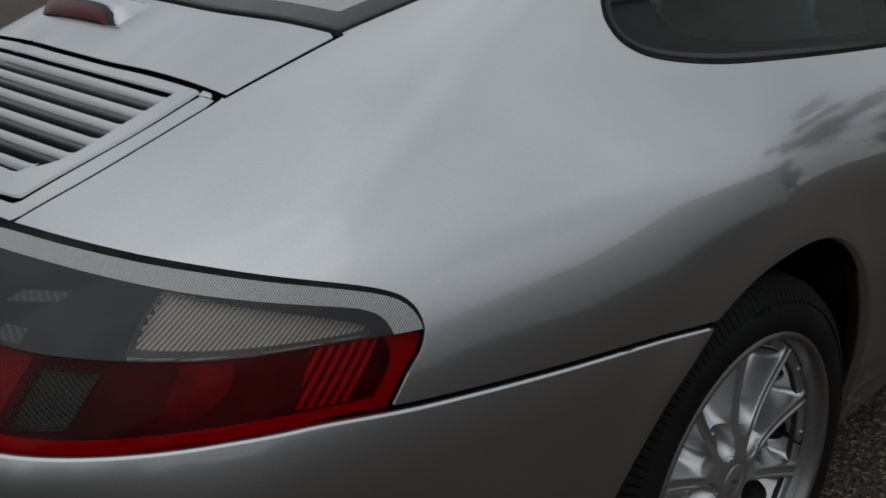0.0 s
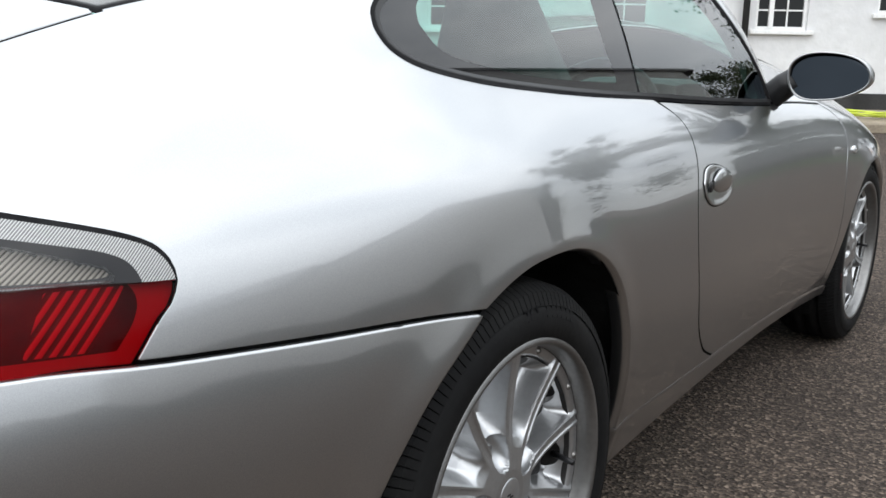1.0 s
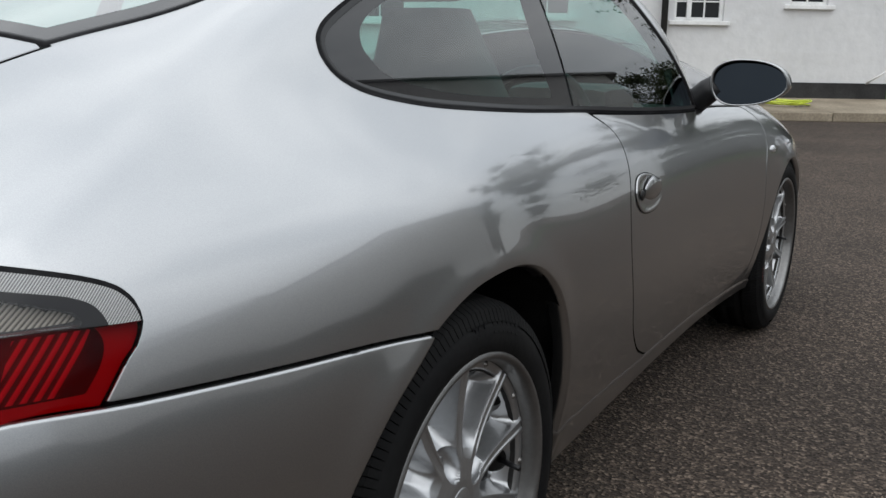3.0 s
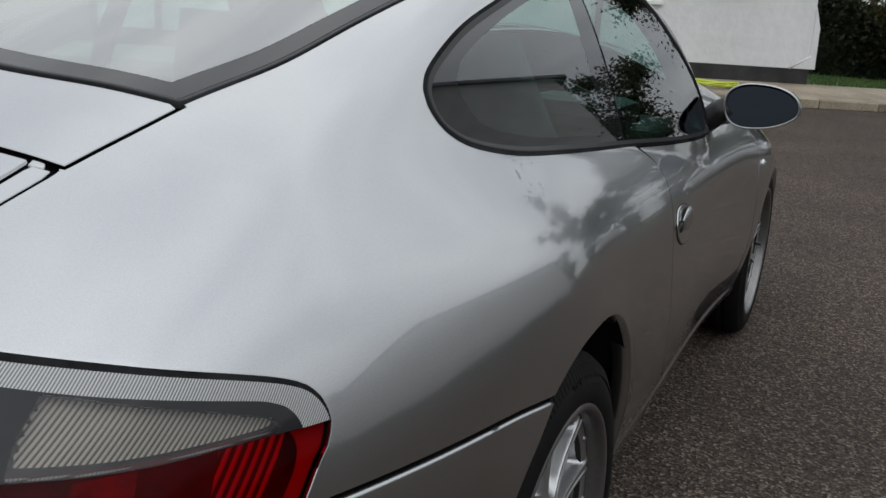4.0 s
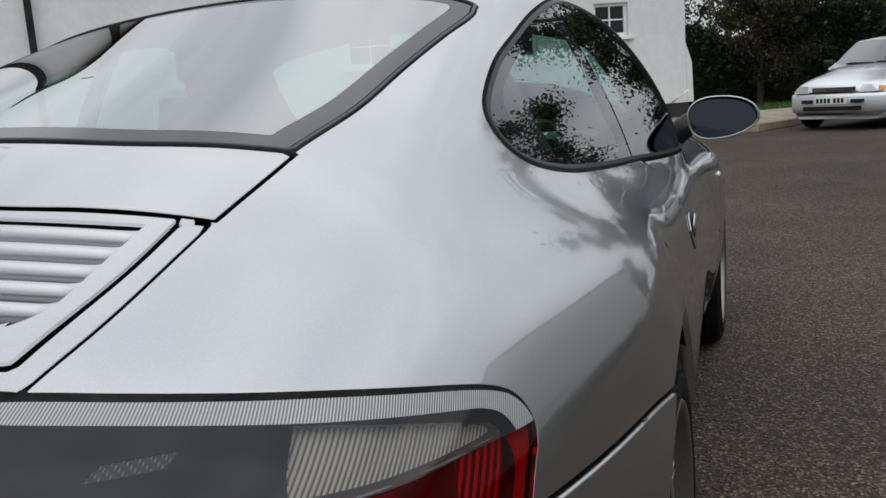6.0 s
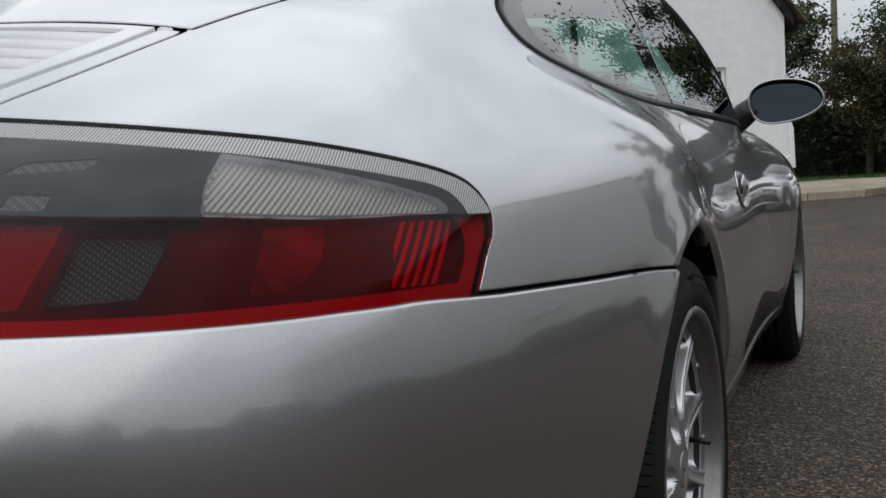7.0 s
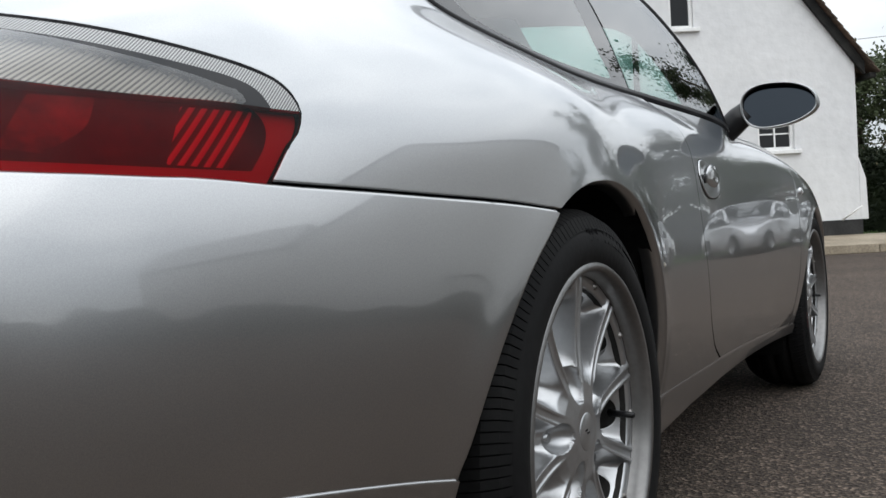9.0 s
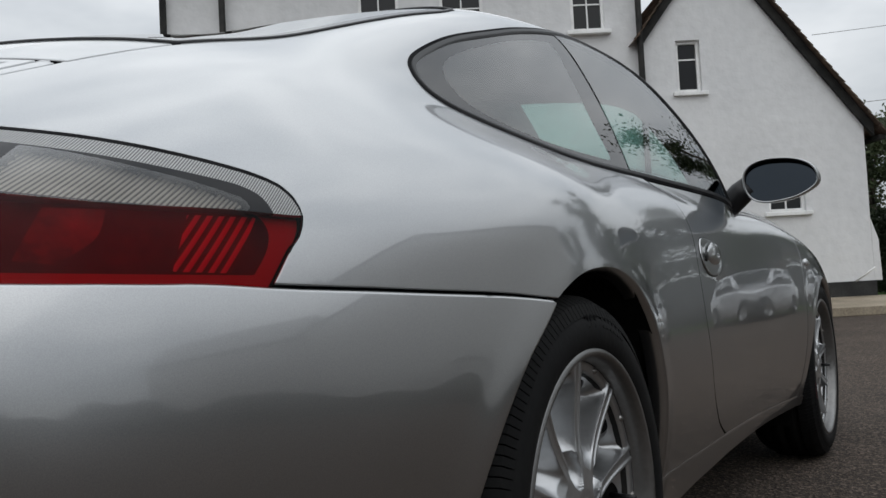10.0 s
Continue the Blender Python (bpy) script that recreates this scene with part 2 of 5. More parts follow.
_s.inputs["Scale"].default_value, _s.inputs["Detail"].default_value = .9, 8.0
_l.new(_co.outputs["Object"], _s.inputs["Vector"])
_sr.color_ramp.elements[0].position, _sr.color_ramp.elements[0].color = .3, (.72, .70, .68, 1)
_sr.color_ramp.elements[1].position, _sr.color_ramp.elements[1].color = .7, (1.15, 1.1, 1.05, 1)
_l.new(_s.outputs[0], _sr.inputs[0])
_m.data_type, _m.blend_type = "RGBA", "MULTIPLY"
_m.inputs[0].default_value = 1.0
_l.new(_r.outputs[0], _m.inputs[6])
_l.new(_sr.outputs[0], _m.inputs[7])
_l.new(_m.outputs[2], _b.inputs["Base Color"])
_bp.inputs["Strength"].default_value, _bp.inputs["Distance"].default_value = .9, .006
_l.new(_v.outputs["Distance"], _bp.inputs["Height"])
_l.new(_bp.outputs[0], _b.inputs["Normal"])

# ---- mesh helpers ----
def link(name, me, mat, parent=None, label="", smooth=True):
    me.materials.append(mat)
    if smooth:
        me.shade_smooth()
    ob = new(name, me)
    ob.parent = parent
    return tagged(ob, label)


def part(name, bm, mat, parent=None, label="", smooth=False):
    me = bpy.data.meshes.new(name)
    bm.to_mesh(me)
    bm.free()
    return link(name, me, mat, parent, label, smooth)


def sheet(name, verts, faces, mat, parent=None, label="", smooth=True, normals=None, uv=None):
    me = bpy.data.meshes.new(name)
    me.from_pydata([tuple(map(float, v)) for v in verts], [], [tuple(map(int, f)) for f in faces])
    me.validate()
    ob = link(name, me, mat, parent, label, smooth)
    if uv is not None and len(uv) == len(me.vertices):
        corner = np.empty(len(me.loops), np.int32)
        me.loops.foreach_get("vertex_index", corner)
        layer = me.uv_layers.new(name="UVMap")
        layer.data.foreach_set("uv", np.asarray(uv, np.float32)[corner].ravel())
    if normals is not None and len(normals) == len(me.vertices):
        me.normals_split_custom_set_from_vertices([tuple(map(float, n)) for n in normals])
    return ob


def empty(name, x=0, y=0, z=0, rz=0):
    ob = new(name)
    ob.matrix_world = pose(x, y, z, 0, 0, rz)
    return ob


def box(bm, lo, hi, bevel=0.0):
    made = bmesh.ops.create_cube(bm, size=1)["verts"]
    c, s = (Vector(lo) + Vector(hi)) / 2, Vector(hi) - Vector(lo)
    bmesh.ops.transform(bm, matrix=Matrix.LocRotScale(c, None, s), verts=made)
    if bevel:
        edges = {e for v in made for e in v.link_edges}
        bmesh.ops.bevel(bm, geom=list(edges), offset=bevel, segments=2, affect="EDGES", profile=.6)
    return bm


def boxed(name, lo, hi, mat, parent=None, bevel=0.0, label=""):
    return part(name, box(bmesh.new(), lo, hi, bevel), mat, parent, label)


def tube_mesh(points, radii, sides=10, closed=False):
    """Vertices and faces of a tube along points."""
    pts = [Vector(p) for p in points]
    verts, faces, n = [], [], len(pts)
    up = Vector((.13, .21, .97)).normalized()
    for i, p in enumerate(pts):
        d = (pts[(i + 1) % n] - pts[i - 1]) if closed else (pts[min(i + 1, n - 1)] - pts[max(i - 1, 0)])
        d.normalize()
        a = d.cross(up).normalized()
        b = a.cross(d)
        r = radii[i] if isinstance(radii, (list, tuple)) else radii
        verts += [p + r * (math.cos(t) * a + math.sin(t) * b) for t in (2 * math.pi * k / sides for k in range(sides))]
    for i in range(n if closed else n - 1):
        j = (i + 1) % n
        faces += [(i * sides + k, i * sides + (k + 1) % sides, j * sides + (k + 1) % sides, j * sides + k) for k in range(sides)]
    if not closed:
        faces += [tuple(range(sides))[::-1], tuple((n - 1) * sides + k for k in range(sides))]
    return verts, faces


def tube(name, points, radii, mat, parent=None, sides=10, closed=False, label=""):
    v, f = tube_mesh(points, radii, sides, closed)
    return sheet(name, v, f, mat, parent, label)


def lathe(profile, sides=64, axis_x=True):
    """Turns (offset along the axis, radius) points about the x axis."""
    verts, faces, n = [], [], len(profile)
    for k in range(sides):
        t = 2 * math.pi * k / sides
        verts += [(a, r * math.cos(t), r * math.sin(t)) for a, r in profile]
    for k in range(sides):
        j = (k + 1) % sides
        faces += [(k * n + i, k * n + i + 1, j * n + i + 1, j * n + i) for i in range(n - 1)]
    return verts, faces


# ---- ground ----
def ground_sheet():
    bm = bmesh.new()
    bmesh.ops.create_grid(bm, x_segments=2, y_segments=2, size=600)
    ob = part("ground", bm, TARMAC)
    return tagged(ob, "worn brown-grey tarmac yard with fine chippings", "ground", kind="structure")


ground_sheet()

# ---- cottage: its own axes, u to the wing's far end, v out towards the yard ----
HOUSE = Matrix.Translation((-.25, 16.0, 0)) @ Matrix.Rotation(radians(32 + 180), 4, "Z")


def wall_with_openings(name, outline, openings, depth, mat, parent, label=""):
    """A wall of real thickness in the u-z plane; openings are (u0, u1, z0, z1)."""
    us = sorted({o for p in openings for o in p[:2]} | {p[0] for p in outline})
    zs = sorted({o for p in openings for o in p[2:]} | {p[1] for p in outline} | {0.0})

    def fine(vals, step=.45):
        out = []
        for a, b in zip(vals, vals[1:]):
            k = max(1, round((b - a) / step))
            out += [a + (b - a) * i / k for i in range(k)]
        return out + [vals[-1]]
    us, zs = fine(us), fine(zs)
    top = lambda u: np.interp(u, [p[0] for p in outline], [p[1] for p in outline])
    bm = bmesh.new()
    grid = {}

    def vert(i, j, side):
        key = (i, j, side)
        if key not in grid:
            z = min(zs[j], float(top(us[i])))
            wob = .02 * noise.noise((us[i] * .8, zs[j] * .8, 3.1)) if side == 0 else 0
            grid[key] = bm.verts.new((us[i], wob if side == 0 else -depth, z))
        return grid[key]

    def filled(i, j):
        if not (0 <= i < len(us) - 1 and 0 <= j < len(zs) - 1):
            return False
        cu, cz = (us[i] + us[i + 1]) / 2, (zs[j] + zs[j + 1]) / 2
        if zs[j] >= max(top(us[i]), top(us[i + 1])) - 1e-6:
            return False
        return not any(a < cu < b and c < cz < d for a, b, c, d in openings)
    for i in range(len(us) - 1):
        for j in range(len(zs) - 1):
            if not filled(i, j):
                continue
            for side in (0, 1):
                q = [vert(i, j, side), vert(i + 1, j, side), vert(i + 1, j + 1, side), vert(i, j + 1, side)]
                bm.faces.new(q if side else q[::-1])
            for di, dj, a, b in ((-1, 0, (i, j), (i, j + 1)), (1, 0, (i + 1, j), (i + 1, j + 1)), (0, -1, (i, j), (i + 1, j)), (0, 1, (i, j + 1), (i + 1, j + 1))):
                if not filled(i + di, j + dj):
                    bm.faces.new([vert(*a, 0), vert(*b, 0), vert(*b, 1), vert(*a, 1)])
    bmesh.ops.remove_doubles(bm, verts=bm.verts, dist=1e-5)
    bmesh.ops.dissolve_degenerate(bm, edges=bm.edges, dist=1e-5)
    bmesh.ops.recalc_face_normals(bm, faces=bm.faces)
    return part(name, bm, mat, parent, label)


def casement(parent, u0, u1, z0, z1, cols, rows, sill=True, lights=None, split=None):
    """A painted window in an opening: frame, bars, panes, sill."""
    w = new("window", None)
    w.parent = parent
    d = -.10
    f = .055
    for lo, hi in (((u0, d - .04, z0), (u0 + f, d + .03, z1)), ((u1 - f, d - .04, z0), (u1, d + .03, z1)), ((u0 + f, d - .04, z0), (u1 - f, d + .03, z0 + f)), ((u0 + f, d - .04, z1 - f), (u1 - f, d + .03, z1))):
        boxed("frame", lo, hi, WHITE_PAINT, w, .006)
    us = lights or [u0 + f + (u1 - u0 - 2 * f) * k / cols for k in range(cols + 1)]
    zs = [z0 + f + (z1 - z0 - 2 * f) * k / rows for k in range(rows + 1)]
    if split:
        zs = [zs[0], z0 + (z1 - z0) * split, zs[-1]]
    for a in us[1:-1]:
        boxed("bar", (a - .012, d - .02, z0 + f), (a + .012, d + .02, z1 - f), WHITE_PAINT, w)
    for a in zs[1:-1]:
        boxed("bar", (u0 + f, d - .018, a - .012), (u1 - f, d + .016, a + .012), WHITE_PAINT, w)
    for a, b in zip(us, us[1:]):
        for c, e in zip(zs, zs[1:]):
            boxed("pane", (a + .004, d - .012, c + .004), (b - .004, d - .006, e - .004), PANE, w)
    if sill:
        boxed("sill", (u0 - .09, -.09, z0 - .07), (u1 + .09, .07, z0 - .002), WHITE_PAINT, w, .01)
    return w


def cottage():
    h = new("cottage", None)
    h.matrix_world = HOUSE
    tagged(h, "whitewashed rough masonry cottage with steep gable and black plinth", "house")
    gable_open = [(1.09, 1.73, 1.75, 2.32), (2.80, 3.62, 1.47, 2.35), (2.75, 3.17, 3.90, 4.80)]
    wall_with_openings("gable_wall", [(0, 3.3), (2.5, 6.5), (3.62 + .18, 4.9)], gable_open, .35, WHITEWASH, h)
    wing_open = [(4.36, 4.94, 5.05, 6.0), (6.45, 7.2, 5.0, 6.1), (7.9, 8.6, 5.0, 6.1), (5.3, 6.1, 1.5, 2.45), (8.0, 8.9, 1.4, 2.4)]
    wing = wall_with_openings("wing_wall", [(3.80, 6.6), (11.9, 6.6)], wing_open, .35, WHITEWASH, h)
    wing.location = (0, -.06, 0)
    # remaining walls close the house
    boxed("side_wall", (0, -6.0, 0), (.35, -.36, 3.3), WHITEWASH, h)
    boxed("side_wall", (11.55, -6.0, 0), (11.9, -.42, 6.6), WHITEWASH, h)
    boxed("rear_wall", (.36, -6.0, 0), (11.54, -5.65, 3.3), WHITEWASH, h)
    for u0, u1 in ((-.02, 3.8), (3.8, 11.92)):
        boxed("plinth", (u0, -.05, 0), (u1 - .004, .035, .50), PLINTH, h, .01)
    casement(h, *gable_open[0], 2, 2)
    casement(h, *gable_open[1], 3, 3, lights=[2.855, 3.105, 3.36, 3.565])
    boxed("mullion", (3.325, -.16, 1.50), (3.40, -.05, 2.33), WHITE_PAINT, h, .006)
    casement(h, *gable_open[2], 1, 2, split=.64)
    for o in wing_open:
        casement(h, *o, 2, 3 if o[2] < 3 else 2)
    # roof slopes: rows of clay tiles in one sheet per slope
    for name, a, b in (("roof_slope", (-.30, 2.95), (2.5, 6.62)), ("roof_slope", (2.5, 6.62), (3.9, 4.75))):
        verts, faces = [], []
        run, rise = b[0] - a[0], b[1] - a[1]
        ln = math.hypot(run, rise)
        rows = int(ln / .16)
        nx, nz = -rise / ln * (1 if run * rise > 0 else -1), abs(run) / ln
        nx = -abs(rise) / ln if rise > 0 else abs(rise) / ln
        for r in range(rows):
            for c in range(22):
                y1, y0 = .22 - c * .30, .22 - (c + 1) * .30 + .006
                s0, s1 = r / rows, (r + 1.25) / rows
                lift = .03 + .008 * random.random()
                p0 = (a[0] + run * s0, a[1] + rise * s0)
                p1 = (a[0] + run * min(s1, 1.02), a[1] + rise * min(s1, 1.02))
                low_first = rise > 0
                l0, l1 = (lift + .025, lift) if low_first else (lift, lift + .025)
                k = len(verts)
                for (px, pz), l in ((p0, l0), (p1, l1)):
                    for yy in (y0, y1):
                        verts += [(px + nx * l, yy, pz + nz * l), (px + nx * (l - .014), yy, pz + nz * (l - .014))]
                faces += [(k, k + 2, k + 6, k + 4), (k + 1, k + 5, k + 7, k + 3), (k, k + 1, k + 3, k + 2), (k + 4, k + 6, k + 7, k + 5), (k, k + 4, k + 5, k + 1), (k + 2, k + 3, k + 7, k + 6)]
        t = sheet(name, verts, faces, CLAY, h, "", False)
        tagged(t, kind="stuff")
        # barge board under the verge
        bm = bmesh.new()
        vs = [bm.verts.new((px, yy, pz + dz)) for px, pz in ((a[0] + .06 * run, a[1] + .06 * rise) if a[0] < 0 else a, b if b[0] < 3 else (b[0] - .06 * run, b[1] - .06 * rise)) for yy in (.02, .10) for dz in (-.20, .02)]
        bmesh.ops.convex_hull(bm, input=vs)
        part("barge_board", bm, BLACK_PAINT, h)
    for y0, y1 in ((.30, -3.03), (-6.35, -3.02)):
        verts, faces = [], []
        for r in range(26):
            for c in range(28):
                s0, s1 = r / 26, (r + 1.3) / 26
                u0, u1 = 3.85 + c * .3, 3.85 + (c + 1) * .3 - .006
                lift = .03 * random.random()
                k = len(verts)
                for s, l in ((s0, .035), (s1, .008)):
                    for u in (u0, u1):
                        verts += [(u, y0 + (y1 - y0) * s, 6.5 + 1.1 * s + l + lift), (u, y0 + (y1 - y0) * s, 6.5 + 1.1 * s + l + lift - .02)]
                faces += [(k, k + 2, k + 6, k + 4), (k + 1, k + 5, k + 7, k + 3), (k, k + 1, k + 3, k + 2), (k + 4, k + 6, k + 7, k + 5), (k, k + 4, k + 5, k + 1), (k + 2, k + 3, k + 7, k + 6)]
        tagged(sheet("roof_slope", verts, faces, CLAY, h, "", False), kind="stuff")
    for u in (3.86, 11.62):
        bm = bmesh.new()
        for q in (u, u + .28):
            for v, z in ((-.42, 6.6), (-5.9, 6.6), (-3.02, 7.45)):
                bm.verts.new((q, v, z))
        bmesh.ops.convex_hull(bm, input=bm.verts)
        part("gable_end", bm, WHITEWASH, h)
    boxed("gutter", (-.32, -5.9, 2.90), (-.20, .12, 2.99), BLACK_PAINT, h, .02)
    tube("downpipe", [(3.80, .10, z) for z in (.3, 2, 4, 6.5)], .055, BLACK_PAINT, h)
    tube("downpipe", [(10.9, .06, z) for z in (.3, 2, 4, 6.5)], .055, BLACK_PAINT, h)
    boxed("corner_board", (11.86, -.02, .5), (11.96, .05, 6.5), BLACK_PAINT, h)
    bm = bmesh.new()
    for u, v, z in ((0, .012, 1.55), (0, .012, .5), (-.13, .012, .5), (-.11, .012, 1.2), (0, -.6, 1.55), (0, -.6, .5), (-.13, -.6, .5), (-.11, -.6, 1.2)):
        bm.verts.new((u - .002, v, z))
    bmesh.ops.convex_hull(bm, input=bm.verts)
    part("wall_batter", bm, WHITEWASH, h)
    tube("stay_rod", [(.35, .05, .50), (.12, .30, .72)], .018, WHITE_PAINT, h)


cottage()


def terrace():
    bm = bmesh.new()
    vs = [bm.verts.new(p) for p in ((-.9, .02, 0), (12.2, .02, 0), (12.2, 1.55, 0), (-.3, 1.75, 0), (-4.2, -.4, 0), (-4.4, -1.9, 0))]
    f = bm.faces.new(vs)
    ex = bmesh.ops.extrude_face_region(bm, geom=[f])["geom"]
    bmesh.ops.translate(bm, vec=(0, 0, .13), verts=[g for g in ex if isinstance(g, bmesh.types.BMVert)])
    for v in bm.verts:
        if v.co.z > .1 and v.co.y < .1 and v.co.x > -1:
            v.co.z = .245
    bmesh.ops.recalc_face_normals(bm, faces=bm.faces)
    ob = part("pavement", bm, PAVING)
    ob.matrix_world = HOUSE
    tagged(ob, "worn sandstone paving raised round the cottage", "pavement", kind="structure")
    # kerb stones along its edge
    edge = [Vector((12.2, 1.63)), Vector((-.3, 1.83)), Vector((-4.25, -.36))]
    for a, b in zip(edge, edge[1:]):
        d = (b - a)
        k = max(1, int(d.length / .9))
        for i in range(k):
            p, q = a + d * (i / k), a + d * ((i + 1) / k)
            s = boxed("kerb_stone", (0, -.06, 0), (d.length / k - .012, .06, .125 + .01 * random.random()), PAVING, ob, .012)
            ang = math.atan2(d.y, d.x)
            s.matrix_parent_inverse = Matrix()
            s.matrix_basis = Matrix.Translation((p.x, p.y, 0)) @ Matrix.Rotation(ang, 4, "Z")


terrace()


def lawn():
    bm = bmesh.new()
    pts = [(-.6, 19.5), (1.2, 18.6), (3.2, 18.0), (6.4, 17.4), (8.6, 22), (9, 60), (-30, 60), (-20, 26), (-3.0, 22.0)]
    bm.faces.new([bm.verts.new((x, y, .02)) for x, y in pts])
    ob = part("lawn", bm, GRASS)
    tagged(ob, "short green lawn beyond the yard", "lawn", kind="structure")
    rng = np.random.default_rng(4)
    verts, faces = [], []
    for _ in range(9000):
        x, y = rng.uniform(-1.0, 9), rng.uniform(17.6, 24)
        if y < 19.3 - .45 * x + .3 or y < 17.8:
            continue
        a, hgt, w = rng.uniform(0, 6.3), rng.uniform(.05, .12), .012
        dx, dy = math.cos(a) * w, math.sin(a) * w
        k = len(verts)
        verts += [(x - dx, y - dy, .02), (x + dx, y + dy, .02), (x + rng.normal(0, .03), y + rng.normal(0, .03), .04 + hgt)]
        faces.append((k, k + 1, k + 2))
    g = sheet("grass_blades", verts, faces, GRASS, ob, "", False)
    tagged(g, kind="stuff")


lawn()


def tree(x, y, height, spread, seed, leaves=2600, leaf=.16, name="tree", low=.22, mat=LEAF, label="leafy dark green broadleaved tree at the yard's edge"):
    """Tapered trunk, forked limbs, a crown of many small leaves in uneven clumps."""
    rng = np.random.default_rng(seed)
    t = empty(name, x, y, 0)
    tagged(t, label, name, "trees round the yard" if name == "tree" else "")
    v, f = tube_mesh([(0, 0, -.1), (.05, .02, height * .25), (-.06, .05, height * .5), (.05, 0, height * .8)], [height * .028, height * .022, height * .015, height * .004], 9)
    tips = []
    for _ in range(15):
        z0 = height * rng.uniform(low, .7)
        a, r = rng.uniform(0, 6.28), spread * rng.uniform(.45, .95)
        tip = np.array((math.cos(a) * r, math.sin(a) * r, min(height * .97, z0 + height * rng.uniform(.05, .28))))
        mid = np.array((math.cos(a) * r * .45, math.sin(a) * r * .45, z0 + (tip[2] - z0) * .35))
        vv, ff = tube_mesh([(0, 0, z0), tuple(mid), tuple(tip)], [height * .010, height * .007, height * .002], 6)
        f += [tuple(i + len(v) for i in q) for q in ff]
        v += vv
        tips += [mid * .6 + tip * .4, tip]
    tips += [np.array((rng.normal(0, spread * .3), rng.normal(0, spread * .3), height * rng.uniform(.6, .97))) for _ in range(7)]
    sheet("trunk", v, f, BARK, t)
    tips = np.array(tips)
    which = rng.integers(0, len(tips), leaves)
    size = spread * .23
    c = tips[which] + rng.normal(0, 1, (leaves, 3)) * np.array((size, size, size * .7)) * rng.uniform(.3, 1, (leaves, 1))
    a, b = rng.normal(0, 1, (2, leaves, 3))
    a /= np.linalg.norm(a, axis=1)[:, None]
    b -= a * (a * b).sum(1)[:, None]
    b /= np.linalg.norm(b, axis=1)[:, None]
    s = (leaf * rng.uniform(.5, 1.2, leaves))[:, None]
    quads = np.stack([c - a * s, c + b * s * .5, c + a * s, c - b * s * .5], 1).reshape(-1, 3)
    crown = sheet("crown", quads, np.arange(len(quads)).reshape(-1, 4), mat, t, "", False)
    tagged(crown, kind="stuff")
    return t


# trees behind the lawn, along the yard's open side and behind the viewer
for _i, (_x, _y, _h, _s) in enumerate([(-1.3, 28.5, 5.5, 1.7), (5.0, 27, 6.0, 3.0), (-3.5, 33, 6, 2.6), (2.6, 31, 6.3, 2.2)]):
    tree(_x, _y, _h, _s, 30 + _i, 9000, .085, low=.10)
tree(1.0, 24.4, 3.7, 1.35, 44, 20000, .05, "shrub", .04, LEAF_OLIVE, "tall olive-brown shrub growing at the edge of the lawn")
for _i, (_x, _y, _h, _s) in enumerate([(4.7, 19.4, 9.0, 2.4), (9.4, 18.8, 6.2, 2.1)]):
    tree(_x, _y, _h, _s, 60 + _i, (27000, 14000)[_i], .085, low=.12)



def hedge(x0, x1, y, height, seed, n, place=None):
    rng = np.random.default_rng(seed)
    t = empty("hedge", (x0 + x1) / 2, y, 0)
    if place is not None:
        t.matrix_world = place
    tagged(t, "dense dark green hedge bounding the yard", "hedge", "hedges")
    half = (x1 - x0) / 2
    c = np.stack([rng.uniform(-half, half, n), rng.normal(0, .7, n), height * rng.uniform(0, 1, n) ** .8], 1)
    wave = min(1.0, height / 2.0)
    c[:, 2] += wave * (.5 * np.sin(c[:, 0] * .9) + .3 * np.sin(c[:, 0] * 2.3)) * c[:, 2] / height
    c[:, 2] = np.maximum(c[:, 2], .05)
    a, b = rng.normal(0, 1, (2, n, 3))
    a /= np.linalg.norm(a, axis=1)[:, None]
    b -= a * (a * b).sum(1)[:, None]
    b /= np.linalg.norm(b, axis=1)[:, None]
    s = (.085 * rng.uniform(.5, 1.2, n))[:, None]
    quads = np.stack([c - a * s, c + b * s * .5, c + a * s, c - b * s * .5], 1).reshape(-1, 3)
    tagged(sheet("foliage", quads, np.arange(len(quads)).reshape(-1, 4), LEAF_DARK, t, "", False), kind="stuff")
    # solid dark core: closes sky gaps and stands in for the inner shade
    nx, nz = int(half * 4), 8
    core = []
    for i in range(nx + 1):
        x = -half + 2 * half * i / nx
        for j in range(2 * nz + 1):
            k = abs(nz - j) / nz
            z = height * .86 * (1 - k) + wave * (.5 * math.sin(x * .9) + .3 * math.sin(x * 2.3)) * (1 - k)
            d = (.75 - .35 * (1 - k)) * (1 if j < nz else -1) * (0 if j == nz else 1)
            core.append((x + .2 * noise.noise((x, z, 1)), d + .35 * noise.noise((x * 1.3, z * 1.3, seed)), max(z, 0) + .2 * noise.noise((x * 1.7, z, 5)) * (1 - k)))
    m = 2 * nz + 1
    tagged(sheet("dark_core", core, [(i * m + j, i * m + j + 1, (i + 1) * m + j + 1, (i + 1) * m + j) for i in range(nx) for j in range(m - 1)], LEAF_DARK, t, "", False), kind="stuff")
    for k in range(int(half * 2)):
        q, g = tube_mesh([(-half + k, .1, 0), (-half + k + .1, 0, height * .8)], [.06, .02], 5)
        sheet("stem", q, g, BARK, t)


hedge(-6, 8.5, 26.0, 2.45, 91, 52000)
# the next three are unseen, added to darken the car's reflections
hedge(-34, 15, -12.5, 3.2, 92, 34000)
hedge(-5.6, 5.6, 0, .9, 93, 16000, pose(12.0, 8.5, 0, 0, 0, 116.6))
hedge(-8, 8, 0, 1.5, 94, 20000, pose(15.2, -4.2, 0, 0, 0, 92))


